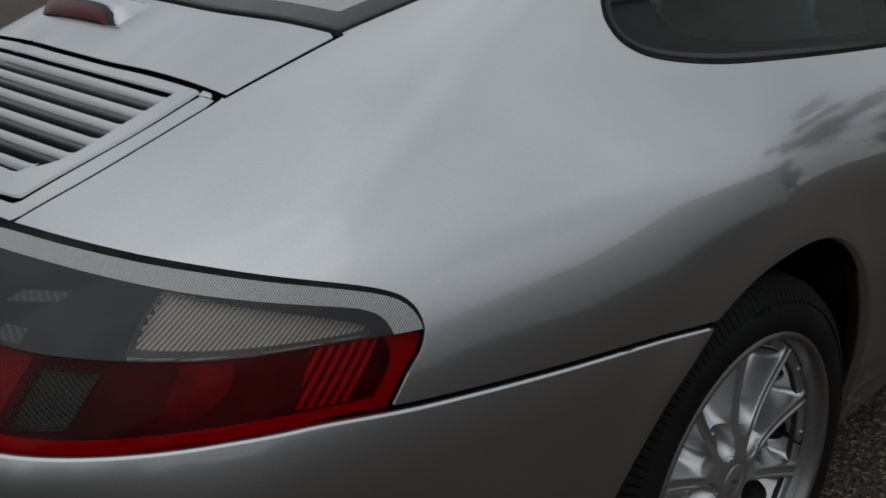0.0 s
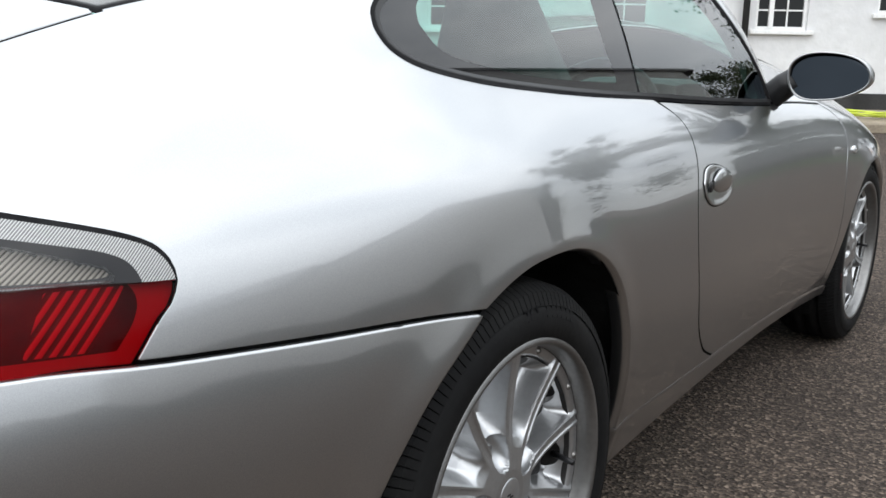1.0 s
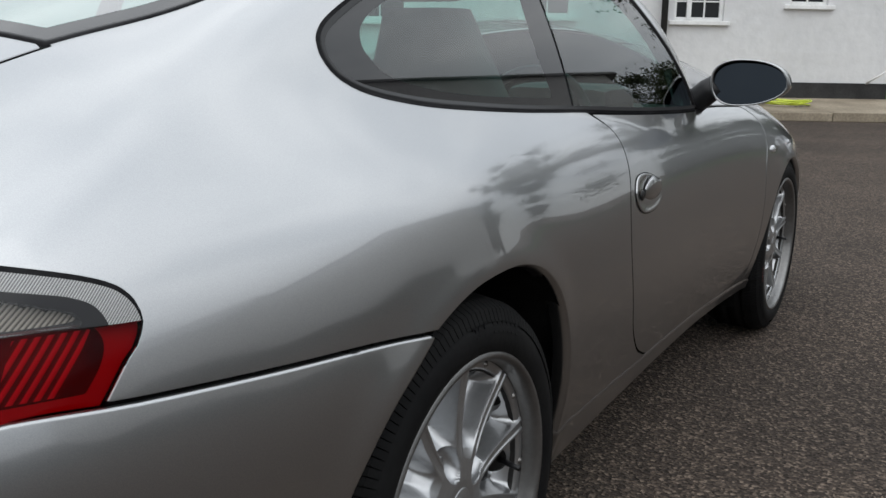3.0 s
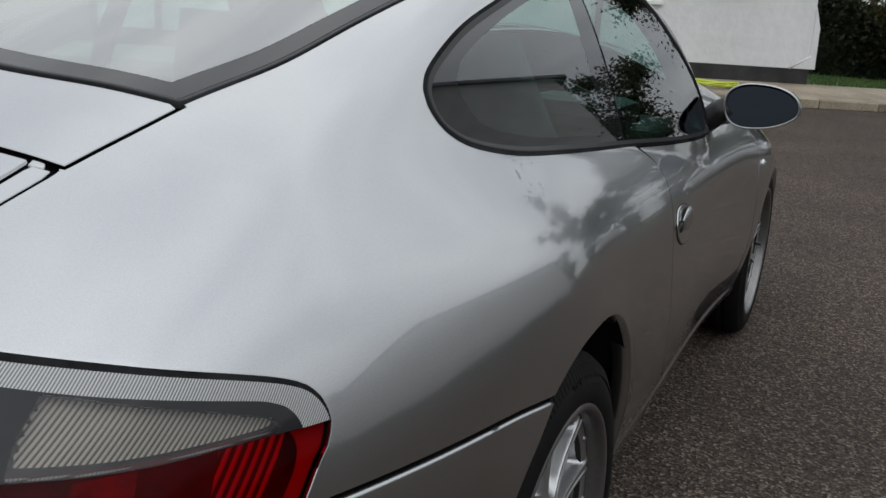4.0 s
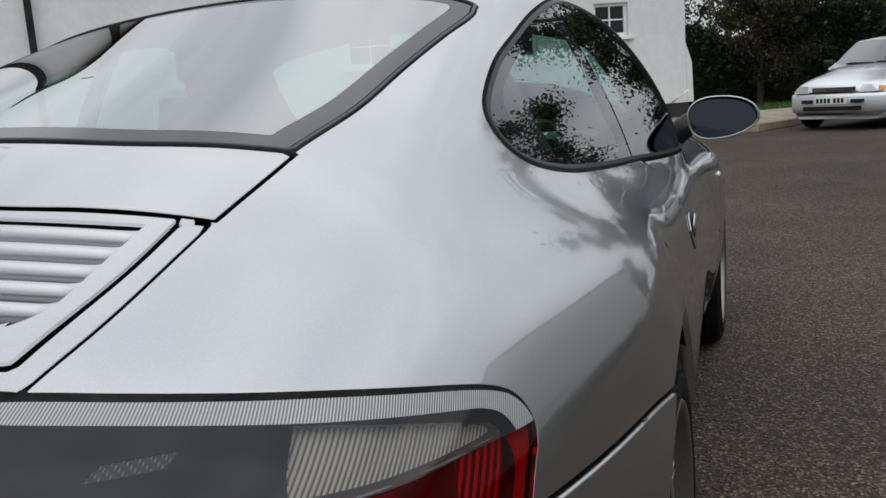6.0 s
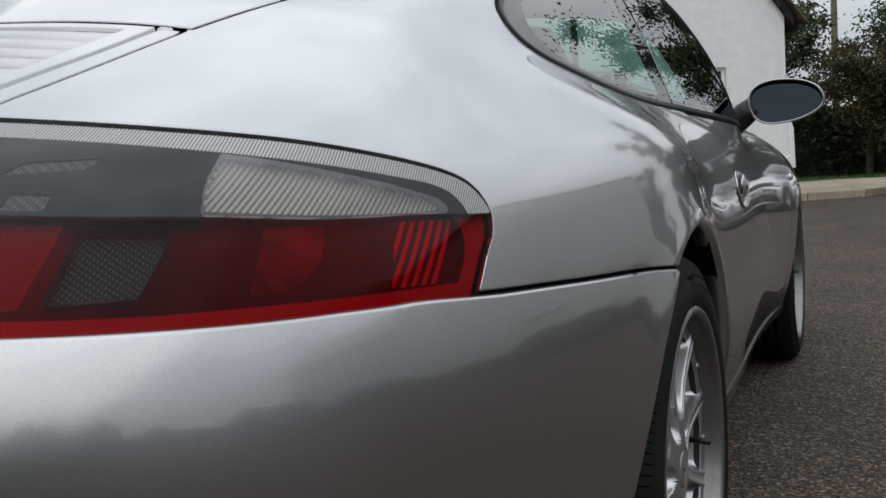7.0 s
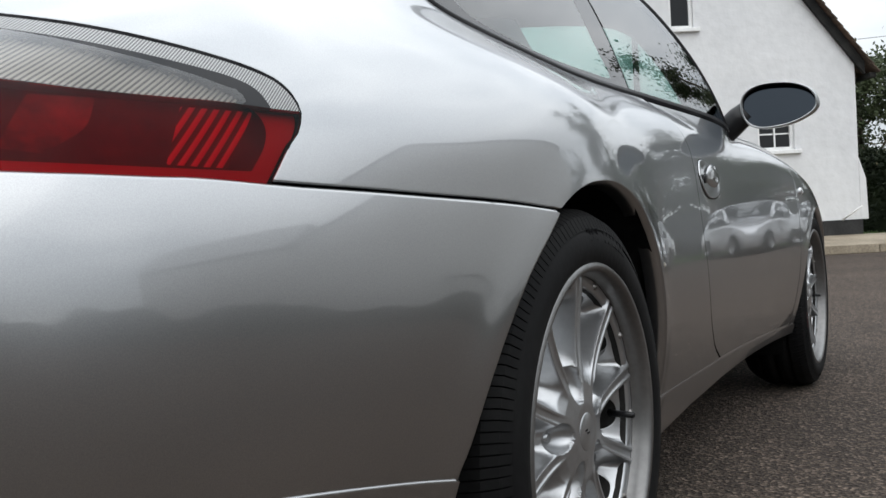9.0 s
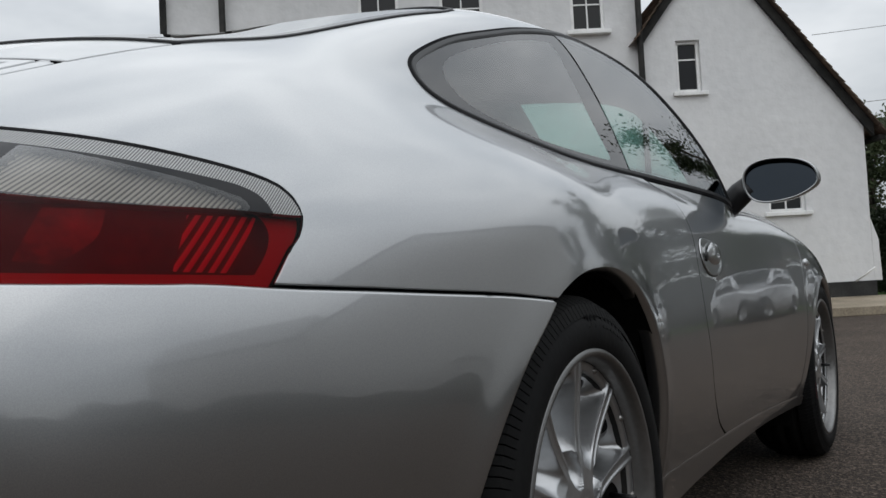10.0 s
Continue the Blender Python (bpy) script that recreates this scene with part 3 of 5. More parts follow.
def hose():
    pts = []
    n, loops = 260, 5
    for k in range(n):
        u = k / n
        t = u * 2 * math.pi * loops
        r = 1 + .16 * math.sin(t * .37 + 1) + .07 * math.sin(t * 2.3)
        pts.append((.36 * math.cos(t) * r + .05 * math.sin(u * 9), .22 * math.sin(t) * r + .04 * math.sin(u * 14), .014 + .04 * u + .055 * math.sin(t * .63 + 1) ** 2))
    pts += [(pts[-1][0] + .05 * k + .01 * k * k, pts[-1][1] + .10 * math.sin(k * .5), max(.014, .07 - .012 * k)) for k in range(1, 9)]
    ob = tube("garden_hose", pts, .011, HOSE, None, 6)
    ob.matrix_world = HOUSE @ Matrix.Translation((2.05, 1.0, .172))
    tagged(ob, "coiled yellow-green garden hose lying on the paving", "hose")


hose()


def hatchback():
    """The small silver car parked at the yard's far side, nose towards the viewer."""
    c = empty("hatchback", 2.05, 13.9, 0, -34)
    tagged(c, "small silver hatchback parked on the tarmac", "car")

    def loft(name, stations, section, mat, front=True):
        verts, faces, m = [], [], len(section(*stations[0]))
        for st in stations:
            half = section(*st)
            verts += [(-x, y, z) for x, y, z in half] + [p for p in half[-2::-1]]
        n = 2 * m - 1
        for i in range(len(stations) - 1):
            faces += [(i * n + k, i * n + k + 1, (i + 1) * n + k + 1, (i + 1) * n + k) for k in range(n - 1)]
        faces += [tuple(range(n)), tuple((len(stations) - 1) * n + k for k in range(n))[::-1]]
        return sheet(name, verts, [f[::-1] for f in faces], mat, c)

    def lower(y, hw, zs, zc):
        bow = .20 * max(0, 1 - y / 1.1) ** 1.5
        pts = [(.86, .17), (.95, .24), (.99, .36), (1.0, .50), (.995, .62)]
        out = [(hw * a, z) for a, z in pts if z < zs - .05] + [(hw * .995, min(.62, zs - .05))] * sum(z >= zs - .05 for a, z in pts)
        out += [(hw * .975, zs - .035), (hw * .94, zs), (hw * .86, zs + .30 * (zc - zs)), (hw * .66, zs + .68 * (zc - zs)), (hw * .36, zs + .93 * (zc - zs)), (0, zc)]
        return [(x, y + bow * (x / .8) ** 2, z) for x, z in out]
    loft("body", [(0, .74, .56, .60), (.015, .76, .60, .655), (.06, .775, .64, .70), (.20, .79, .695, .765), (.45, .80, .745, .83), (.80, .805, .80, .895), (1.12, .81, .85, .945), (1.5, .81, .875, .95), (2.6, .81, .89, .95), (3.3, .80, .90, .95), (3.66, .76, .86, .92), (3.74, .70, .70, .80)], lower, HATCH_PAINT)

    def upper(y, hb, ht, z):
        return [(hb, y, .90), (hb * .5 + ht * .5 + .02, y, .90 + (z - .90) * .5), (ht, y, z - .07), (ht * .93, y, z - .025), (ht * .6, y, z), (0, y, z + .012)]
    loft("cabin", [(1.14, .73, .72, .955), (1.40, .735, .67, 1.135), (1.66, .735, .615, 1.31), (1.78, .735, .60, 1.365), (2.2, .735, .595, 1.40), (2.8, .735, .595, 1.39), (3.2, .73, .58, 1.34), (3.45, .71, .58, 1.18), (3.62, .68, .60, .96)], upper, HATCH_PAINT)
    verts = [(x * w, y - .030, z + .018) for y, z, w in ((1.18, .985, .64), (1.42, 1.15, .60), (1.68, 1.325, .535)) for x in (-1, -.5, 0, .5, 1)]
    for k in (0, 4, 5, 9, 10, 14):
        verts[k] = (verts[k][0], verts[k][1] + .03, verts[k][2] - .012)
    sheet("windscreen", verts, [(i * 5 + k, i * 5 + k + 1, i * 5 + k + 6, i * 5 + k + 5) for i in range(2) for k in range(4)], SIDE_GLASS, c)
    tube("wiper", [(-.50, 1.20, 1.005), (-.1, 1.16, .985), (.02, 1.17, .985)], .009, BLACK_TRIM, c, 6)
    tube("wiper", [(.05, 1.19, 1.005), (.40, 1.20, 1.01)], .009, BLACK_TRIM, c, 6)
    for s in (-1, 1):
        for y0, y1 in ((1.62, 2.28), (2.36, 3.05)):
            sheet("side_window", [(s * .748, y0 - (.34 if y0 < 2 else 0), .93), (s * .748, y1, .93), (s * .628, y1 - .03, 1.30), (s * .625, y0 + .12, 1.30)], [(0, 1, 2, 3)], SIDE_GLASS, c, "", False)
        bm = bmesh.new()
        for p in ((.40, .015, .575), (.66, .085, .575), (.66, .125, .665), (.44, .06, .685), (.40, .10, .60), (.66, .20, .60), (.56, .075, .685)):
            bm.verts.new((p[0] * s, p[1], p[2]))
        bmesh.ops.convex_hull(bm, input=bm.verts)
        lamp = part("headlamp", bm, LAMP_GLASS, c, "clear glass headlamp")
        bm = bmesh.new()
        for p in ((.665, .09, .578), (.735, .15, .585), (.735, .20, .64), (.665, .13, .662), (.70, .24, .60)):
            bm.verts.new((p[0] * s, p[1], p[2]))
        bmesh.ops.convex_hull(bm, input=bm.verts)
        part("indicator", bm, AMBER, lamp, "amber indicator lens")
        mir = part("door_mirror", box(bmesh.new(), (s * .88 - .085, 1.36, .965), (s * .88 + .085, 1.47, 1.065), .03), BLACK_TRIM, c, "black door mirror", True)
        tube("mirror_foot", [(s * .80, 1.42, 1.0), (s * .72, 1.43, .955)], .022, BLACK_TRIM, mir, 8)
        for y in (.68, 3.04):
            v, f = lathe([(-.09, .17), (-.09, .26), (-.05, .285), (.05, .285), (.085, .262), (.092, .22), (.08, .17)], 32)
            wheel = sheet("wheel", v, f, TYRE, c)
            wheel.location = (s * .735, y, .285)
            v, f = lathe([(.0, .01), (.03, .06), (.02, .15), (.05, .175)], 24)
            rim = sheet("wheel_trim", [(x * s, y2, z2) for x, y2, z2 in v], f, ALLOY, wheel)
            rim.location = (s * .05, 0, 0)
            sheet("wheel_arch", [(s * .818, y + .33 * math.cos(a) * q, .285 + .33 * math.sin(a) * q) for q in (.84, 1.0) for a in np.linspace(-.3, math.pi + .3, 17)], [(k, k + 1, k + 18, k + 17) for k in range(16)], BLACK_TRIM, c)
    boxed("grille", (-.34, .0, .590), (.34, .06, .655), BLACK_TRIM, c, .01)
    for k in range(3):
        boxed("grille_bar", (-.33, -.012, .599 + .02 * k), (.33, .004, .606 + .02 * k), CHROME, c)
    bm = bmesh.new()
    prof = [(.0, .27), (-.045, .30), (-.055, .38), (-.055, .50), (-.04, .55), (.02, .565)]
    grid = [[bm.verts.new((x, y + .20 * (x / .8) ** 2, z)) for y, z in prof] for x in np.linspace(-.765, .765, 17)]
    for a, b in zip(grid, grid[1:]):
        for k in range(len(prof) - 1):
            bm.faces.new((a[k], b[k], b[k + 1], a[k + 1]))
    part("bumper", bm, HATCH_PAINT, c, "", True)
    boxed("air_intake", (-.46, -.062, .31), (.46, .0, .375), BLACK_TRIM, c, .01)
    for x in (-.40, .40):
        boxed("plate_recess", (x - .09, -.054, .42), (x + .09, .03, .475), BLACK_TRIM, c, .01)
    boxed("number_plate", (-.26, -.072, .405), (.26, -.058, .515), PLATE, c, .004)
    for k in range(7):
        u = -.205 + k * .062 + (.03 if k > 3 else 0)
        boxed("plate_bar", (u - .02, -.077, .425), (u + .02, -.0725, .495), BLACK_PAINT, c)
    return c


hatchback()


def outbuilding():
    """Grey rendered gabled building across the yard; it shows mirrored in the car's side."""
    b = empty("outbuilding", 14.0, 11.9, 0, 133)
    tagged(b, "grey rendered outbuilding with a grey slate roof", "building")
    wall_with_openings("gable_wall", [(-7.0, 6.0), (0, 9.5), (6.6, 6.1)], [(-1.2, 1.2, 0, 2.2)], .3, GREY_RENDER, b)
    boxed("side_wall", (-7.0, -9.0, 0), (-6.7, -.31, 6.0), GREY_RENDER, b)
    boxed("side_wall", (6.3, -9.0, 0), (6.6, -.31, 6.1), GREY_RENDER, b)
    boxed("rear_wall", (-6.69, -9.0, 0), (6.29, -8.7, 6.0), GREY_RENDER, b)
    boxed("door", (-1.2, -.20, 0), (-.01, -.14, 2.2), GREY_RENDER, b, .01)
    boxed("door", (.01, -.20, 0), (1.2, -.14, 2.2), GREY_RENDER, b, .01)
    for edge in ((-7.3, 5.86), (6.9, 5.96)):
        bm = bmesh.new()
        for x, z in ((0, 9.52), edge):
            for y in (.2, -9.2):
                for dz in (0, .12):
                    bm.verts.new((x, y, z + dz))
        bmesh.ops.convex_hull(bm, input=bm.verts)
        part("roof_slope", bm, SLATE, b)
    # an unseen range on from the gable, added to even the bumper's reflection
    boxed("range_wall", (-18.0, -1.0, 0), (-7.31, -.7, 6.0), GREY_RENDER, b)
    boxed("range_end_wall", (-18.0, -8.7, 0), (-17.7, -1.01, 6.0), GREY_RENDER, b)
    for edge in ((-.45, 5.86), (-9.0, 5.86)):
        bm = bmesh.new()
        for y, z in ((-4.8, 9.1), edge):
            for x in (-18.2, -7.32):
                for dz in (0, .12):
                    bm.verts.new((x, y, z + dz))
        bmesh.ops.convex_hull(bm, input=bm.verts)
        part("range_roof_slope", bm, SLATE, b)


outbuilding()

# telegraph pole beyond the hedge
_p = empty("telegraph_pole", -.18, 38.0, 0)
tagged(_p, "tall dark weathered wooden telegraph pole behind the hedge", "pole")
tube("pole", [(0, 0, -.3), (0, .01, 4.0), (.01, 0, 9.2)], [.15, .13, .10], BARK, _p, 12)
tube("steel_band", [(.005, 0, 8.3), (.005, 0, 8.42)], [.118, .118], BLACK_TRIM, _p, 12)

# overhead cables from the cottage's verge
for _a, _b in (((-0.909, 15.588, 4.79), (4.76, 38.00, 10.17)), ((-0.18, 16.045, 3.58), (4.57, 38.00, 7.49))):
    tagged(tube("overhead_cable", [[p + (q - p) * t - (.12 * math.sin(math.pi * t) if k == 2 else 0) for k, (p, q) in enumerate(zip(_a, _b))] for t in np.linspace(0, 1, 20)], .005, BLACK_TRIM), "thin black overhead cable beside the cottage", "cable")

# ---- the sports car's body as one smooth surface ----
def spline(knots):
    """Natural cubic spline through (x, y) knots, vectorised."""
    xs, ys = np.array(knots, float).T
    n, h = len(xs), np.diff(xs)
    a, rhs = np.eye(n), np.zeros(n)
    for i in range(1, n - 1):
        a[i, i - 1:i + 2] = h[i - 1], 2 * (h[i - 1] + h[i]), h[i]
        rhs[i] = 3 * ((ys[i + 1] - ys[i]) / h[i] - (ys[i] - ys[i - 1]) / h[i - 1])
    c = np.linalg.solve(a, rhs)
    d, b = np.diff(c) / (3 * h), np.diff(ys) / h - h * (2 * c[:-1] + c[1:]) / 3

    def value(x):
        x = np.clip(x, xs[0], xs[-1])
        i = np.clip(np.searchsorted(xs, x) - 1, 0, n - 2)
        t = x - xs[i]
        return ys[i] + t * (b[i] + t * (c[i] + t * d[i]))
    return value


def smax(a, b, k):
    return 0.5 * (a + b + np.sqrt((a - b) ** 2 + k * k))


def smin(a, b, k):
    return 0.5 * (a + b - np.sqrt((a - b) ** 2 + k * k))


HALF_WIDTH = spline([(-1.2, 0.7893), (-0.7, 0.8266), (-0.35, 0.9057), (0, 0.9186), (0.35, 0.9042), (0.8, 0.8917), (1.3, 0.8755), (1.8, 0.8775), (2.35, 0.8965), (2.8, 0.8593), (3.4, 0.7829)])
SHOULDER = spline([(-1.2, 0.7665), (-0.9, 0.8873), (-0.6, 1.0056), (-0.3, 1.0991), (0, 1.116), (0.6, 1.1308), (1.2, 1.1045), (1.8, 1.0974), (2.4, 1.0395), (2.9, 0.8894), (3.4, 0.6421)])
CROWN = spline([(-1.2, 0.36), (-0.6, 0.3207), (-0.3, 0.3787), (0, 0.3506), (0.3, 0.3396), (0.7, 0.3686), (3.4, 0.36)])
ROUNDING = spline([(-1.2, 0.0913), (-0.6, 0.1186), (-0.3, 0.1003), (0, 0.0684), (0.3, 0.1036), (0.7, 0.0958), (3.4, 0.0913)])
ROOF = spline([(-1.2, 0.7126), (-0.9, 0.8148), (-0.6, 0.9252), (-0.3, 1.0776), (0, 1.2087), (0.4, 1.3255), (0.8, 1.3461), (1.1, 1.3351), (1.4, 1.2792), (1.7, 1.1372), (2.1, 0.9082), (3.4, 0.1986)])
ROOF_CROWN = spline([(-1.2, .30), (-.6, .26), (-.1, .17), (.5, .12), (.85, .13), (1.2, .27), (1.5, .42), (2.0, .45), (3.4, .45)])
CABIN = spline([(-1.2, 0.5517), (-0.6, 0.6142), (-0.3, 0.6473), (0, 0.6881), (0.3, 0.7247), (0.6, 0.762), (1.2, 0.815), (1.5, 0.766), (1.7, 0.715), (2.2, 0.585), (3.4, 0.3223)])
FILLET = spline([(-1.2, 0.1891), (-0.5, 0.1667), (-0.3, 0.0979), (-0.1, 0.0707), (0.1, 0.0512), (0.4, 0.017), (0.8, 0.009), (1.2, 0.0075), (3.4, 0.0419)])


def body(x, y, z):
    """Below zero inside the body."""
    x = np.abs(x)
    side = x - HALF_WIDTH(y) + (.40 - .18 * np.tanh((z - .56) / .12)) * (z - .56) ** 2
    top = z - SHOULDER(y) + .36 * .76 ** 2 + CROWN(y) * (x * x - .76 ** 2)
    rear = -0.9602 + -0.1241 * x * x + 0.3392 * x ** 4 + 0.2823 * (z - 0.5421) ** 2 - y
    nose = y - 3.38 + .25 * x * x + .35 * x ** 4 + .6 * (z - .42) ** 2
    low = smax(smax(smax(side, rear, 0.2727), top, ROUNDING(y)), nose, .12)
    roof = z - ROOF(y) + ROOF_CROWN(y) * x * x
    up = smax(z - .92, -.05, .12)
    pillar = x - CABIN(y) + .40 * up + .20 * up ** 2 + .8 * np.maximum(.72 - z, 0) ** 2
    cabin = smax(smax(roof, pillar, .07), rear, .12)
    return smin(low, cabin, FILLET(y))


GLASS_LINE = spline([(-.2, .658), (.15, .704), (.6, .757), (1.05, .803), (1.5, .838)])


def cabin_side(x, y, z):
    """The side glass: a gentle barrel about the car's length."""
    up = smax(z - .92, -.05, .12)
    return np.abs(x) - GLASS_LINE(y) + .40 * up + .20 * up ** 2


def shoot(o, d, far=2.5):
    """Where rays from inside meet the body."""
    lo, hi = np.full(len(o), .02), np.full(len(o), far)
    for _ in range(44):
        mid = (lo + hi) / 2
        p = o + d * mid[:, None]
        inside = body(*p.T) < 0
        lo, hi = np.where(inside, mid, lo), np.where(inside, hi, mid)
    return o + d * ((lo + hi) / 2)[:, None]


def body_normals(p, e=1e-4):
    g = np.stack([body(*(p + e * np.eye(3)[k]).T) - body(*(p - e * np.eye(3)[k]).T) for k in range(3)], 1)
    return g / np.linalg.norm(g, axis=1)[:, None]



# ---- cutting panels out of the surface ----
def curve(points, per=8):
    """A smooth open curve through points (Catmull-Rom)."""
    p = np.array(points, float)
    if len(p) < 3:
        return p
    q = np.vstack([2 * p[0] - p[1], p, 2 * p[-1] - p[-2]])
    out = []
    for i in range(1, len(q) - 2):
        for t in np.arange(per) / per:
            a, b, c, d = q[i - 1:i + 3]
            out.append(.5 * (2 * b + (c - a) * t + (2 * a - 5 * b + 4 * c - d) * t * t + (3 * b - a - 3 * c + d) * t ** 3))
    return np.array(out + [p[-1]])


def outline(*runs):
    """A closed outline of smooth runs that meet in corners."""
    return np.vstack([curve(r)[:-1] if np.allclose(r[-1], runs[(i + 1) % len(runs)][0]) else curve(r) for i, r in enumerate(runs)])


def distance(poly, uv):
    """Signed distance to a closed outline, below zero inside."""
    lo, hi = poly.min(0) - .08, poly.max(0) + .08
    out = np.full(len(uv), .08)
    near = np.all((uv > lo) & (uv < hi), axis=1)
    q = uv[near]
    best, inside = np.full(len(q), 9.0), np.zeros(len(q), bool)
    for a, b in zip(poly, np.roll(poly, -1, 0)):
        d = b - a
        n2 = d @ d
        if n2 < 1e-14:
            continue
        t = np.clip(((q - a) @ d) / n2, 0, 1)
        best = np.minimum(best, np.hypot(*(q - a - t[:, None] * d).T))
        cross = (a[1] > q[:, 1]) != (b[1] > q[:, 1])
        with np.errstate(divide="ignore", invalid="ignore"):
            inside ^= cross & (q[:, 0] < (b[0] - a[0]) * (q[:, 1] - a[1]) / (b[1] - a[1]) + a[0])
    out[near] = np.where(inside, -best, best)
    return out


def side_view(p):
    return p[:, 1:3]


def plan_view(p):
    return p[:, :2]


def round_view(p):
    """Length round the tail from its middle, and height."""
    return np.stack([.85 * np.arctan2(p[:, 0], -(p[:, 1] + .2)), p[:, 2]], 1)


class Patch:
    """A piece of the surface: points, normals, faces."""

    def __init__(self, p, n, quads, polys):
        self.p, self.n, self.quads, self.polys = p, n, quads, polys

    def cut(self, f):
        """The piece where f(points) is below zero."""
        v = f(self.p)
        s = v < 0
        k = s[self.quads].sum(1) if len(self.quads) else np.zeros(0, int)
        keep = self.quads[k == 4]
        mixed = [list(q) for q in self.quads[(k > 0) & (k < 4)]]
        polys, pts, nrm, made = [], [], [], {}
        base = len(self.p)
        for poly in mixed + self.polys:
            new_poly = []
            for a, b in zip(poly, poly[1:] + poly[:1]):
                if s[a]:
                    new_poly.append(a)
                if s[a] != s[b]:
                    key = (min(a, b), max(a, b))
                    if key not in made:
                        t = v[a] / (v[a] - v[b])
                        t = min(max(t, .02), .98)
                        made[key] = base + len(pts)
                        pts.append(self.p[a] + t * (self.p[b] - self.p[a]))
                        nrm.append(self.n[a] + t * (self.n[b] - self.n[a]))
                    new_poly.append(made[key])
            if len(new_poly) > 2:
                polys.append(new_poly)
        p = np.vstack([self.p, np.array(pts).reshape(-1, 3)])
        n = np.vstack([self.n, np.array(nrm).reshape(-1, 3)])
        used = np.unique(np.concatenate([keep.ravel(), np.array([i for q in polys for i in q], int)]).astype(int))
        remap = np.full(len(p), -1)
        remap[used] = np.arange(len(used))
        n = n[used]
        return Patch(p[used], n / np.linalg.norm(n, axis=1)[:, None], remap[keep] if len(keep) else keep, [[int(remap[i]) for i in q] for q in polys])

    def refined(self, k):
        """Each quad in k by k, laid back on the body's surface; whole quads only."""
        w = np.arange(k + 1) / k
        a, b = np.meshgrid(w, w, indexing="ij")
        w4 = np.stack([(1 - a) * (1 - b), a * (1 - b), a * b, (1 - a) * b], -1).reshape(-1, 4)
        p = np.einsum("gc,qcd->qgd", w4, self.p[self.quads]).reshape(-1, 3)
        key, back = np.unique(np.round(p, 6), axis=0, return_inverse=True)
        p = key
        for _ in range(3):
            n = body_normals(p)
            p = p - n * body(*p.T)[:, None]
        i, j = np.meshgrid(np.arange(k), np.arange(k), indexing="ij")
        c = (i * (k + 1) + j).ravel()
        grid = np.stack([c, c + k + 1, c + k + 2, c + 1], 1)
        quads = (grid[None] + (np.arange(len(self.quads)) * (k + 1) ** 2)[:, None, None]).reshape(-1, 4)
        return Patch(p, body_normals(p), back.ravel()[quads], [])

    def moved(self, d):
        return Patch(self.p + self.n * d, self.n, self.quads, self.polys)

    def turned(self, a, sgn):
        """Turned about the x axis, and mirrored in x for the other side of the car."""
        c, s = math.cos(a), math.sin(a)
        m = np.array(((sgn, 0, 0), (0, c, -s), (0, s, c)))
        flip = sgn < 0
        return Patch(self.p @ m.T, self.n @ m.T, self.quads[:, ::-1] if flip else self.quads, [q[::-1] for q in self.polys] if flip else self.polys)

    def mirrored(self):
        m = np.array((-1, 1, 1))
        return Patch(self.p * m, self.n * m, self.quads[:, ::-1] if len(self.quads) else self.quads, [q[::-1] for q in self.polys])

    def joined(self, other):
        k = len(self.p)
        return Patch(np.vstack([self.p, other.p]), np.vstack([self.n, other.n]), np.vstack([self.quads, other.quads + k]), self.polys + [[i + k for i in q] for q in other.polys])

    def faces(self):
        return [tuple(q) for q in self.quads.tolist()] + [tuple(q) for q in self.polys]

    def make(self, name, mat, parent, label="", rim=((.0004, -.0002), (.0006, -.0008), (.0006, -.0016)), weld_middle=False, uv=None, edge_turn=.2):
        """Link as a mesh; the rim's (outward, along the normal) steps fold its open edges in."""
        p, n, faces = self.p, self.n, self.faces()
        p, n = list(map(np.array, p)), list(map(np.array, n))
        if rim:
            count = {}
            for f in faces:
                for a, b in zip(f, f[1:] + f[:1]):
                    count[(a, b)] = count.get((a, b), 0) + 1
            edge = [(a, b) for (a, b) in count if (b, a) not in count]
            if weld_middle:
                edge = [(a, b) for a, b in edge if abs(p[a][0]) > 1e-4 or abs(p[b][0]) > 1e-4]
            out = {}
            for a, b in edge:
                d = p[b] - p[a]
                ln = np.linalg.norm(d)
                if ln < 1e-7:
                    continue
                o = np.cross(d / ln, (n[a] + n[b]) / 2)
                for i in (a, b):
                    out[i] = out.get(i, 0) + o
            rings = [{i: i for i in out}]
            for w, h in rim:
                ring = {}
                for i, o in out.items():
                    o = o / max(np.linalg.norm(o), 1e-9)
                    ring[i] = len(p)
                    p.append(self.p[i] + o * w + self.n[i] * h)
                    turn = min(1.0, abs(h) / .002) * edge_turn
                    m = self.n[i] * (1 - turn) + o * (turn + .001)
                    n.append(m / max(np.linalg.norm(m), 1e-9))
                rings.append(ring)
            for r0, r1 in zip(rings, rings[1:]):
                faces += [(r0[b], r0[a], r1[a], r1[b]) for a, b in edge if a in r1 and b in r1]
        return sheet(name, p, faces, mat, parent, label, True, n, None if uv is None else uv(np.array(p)))


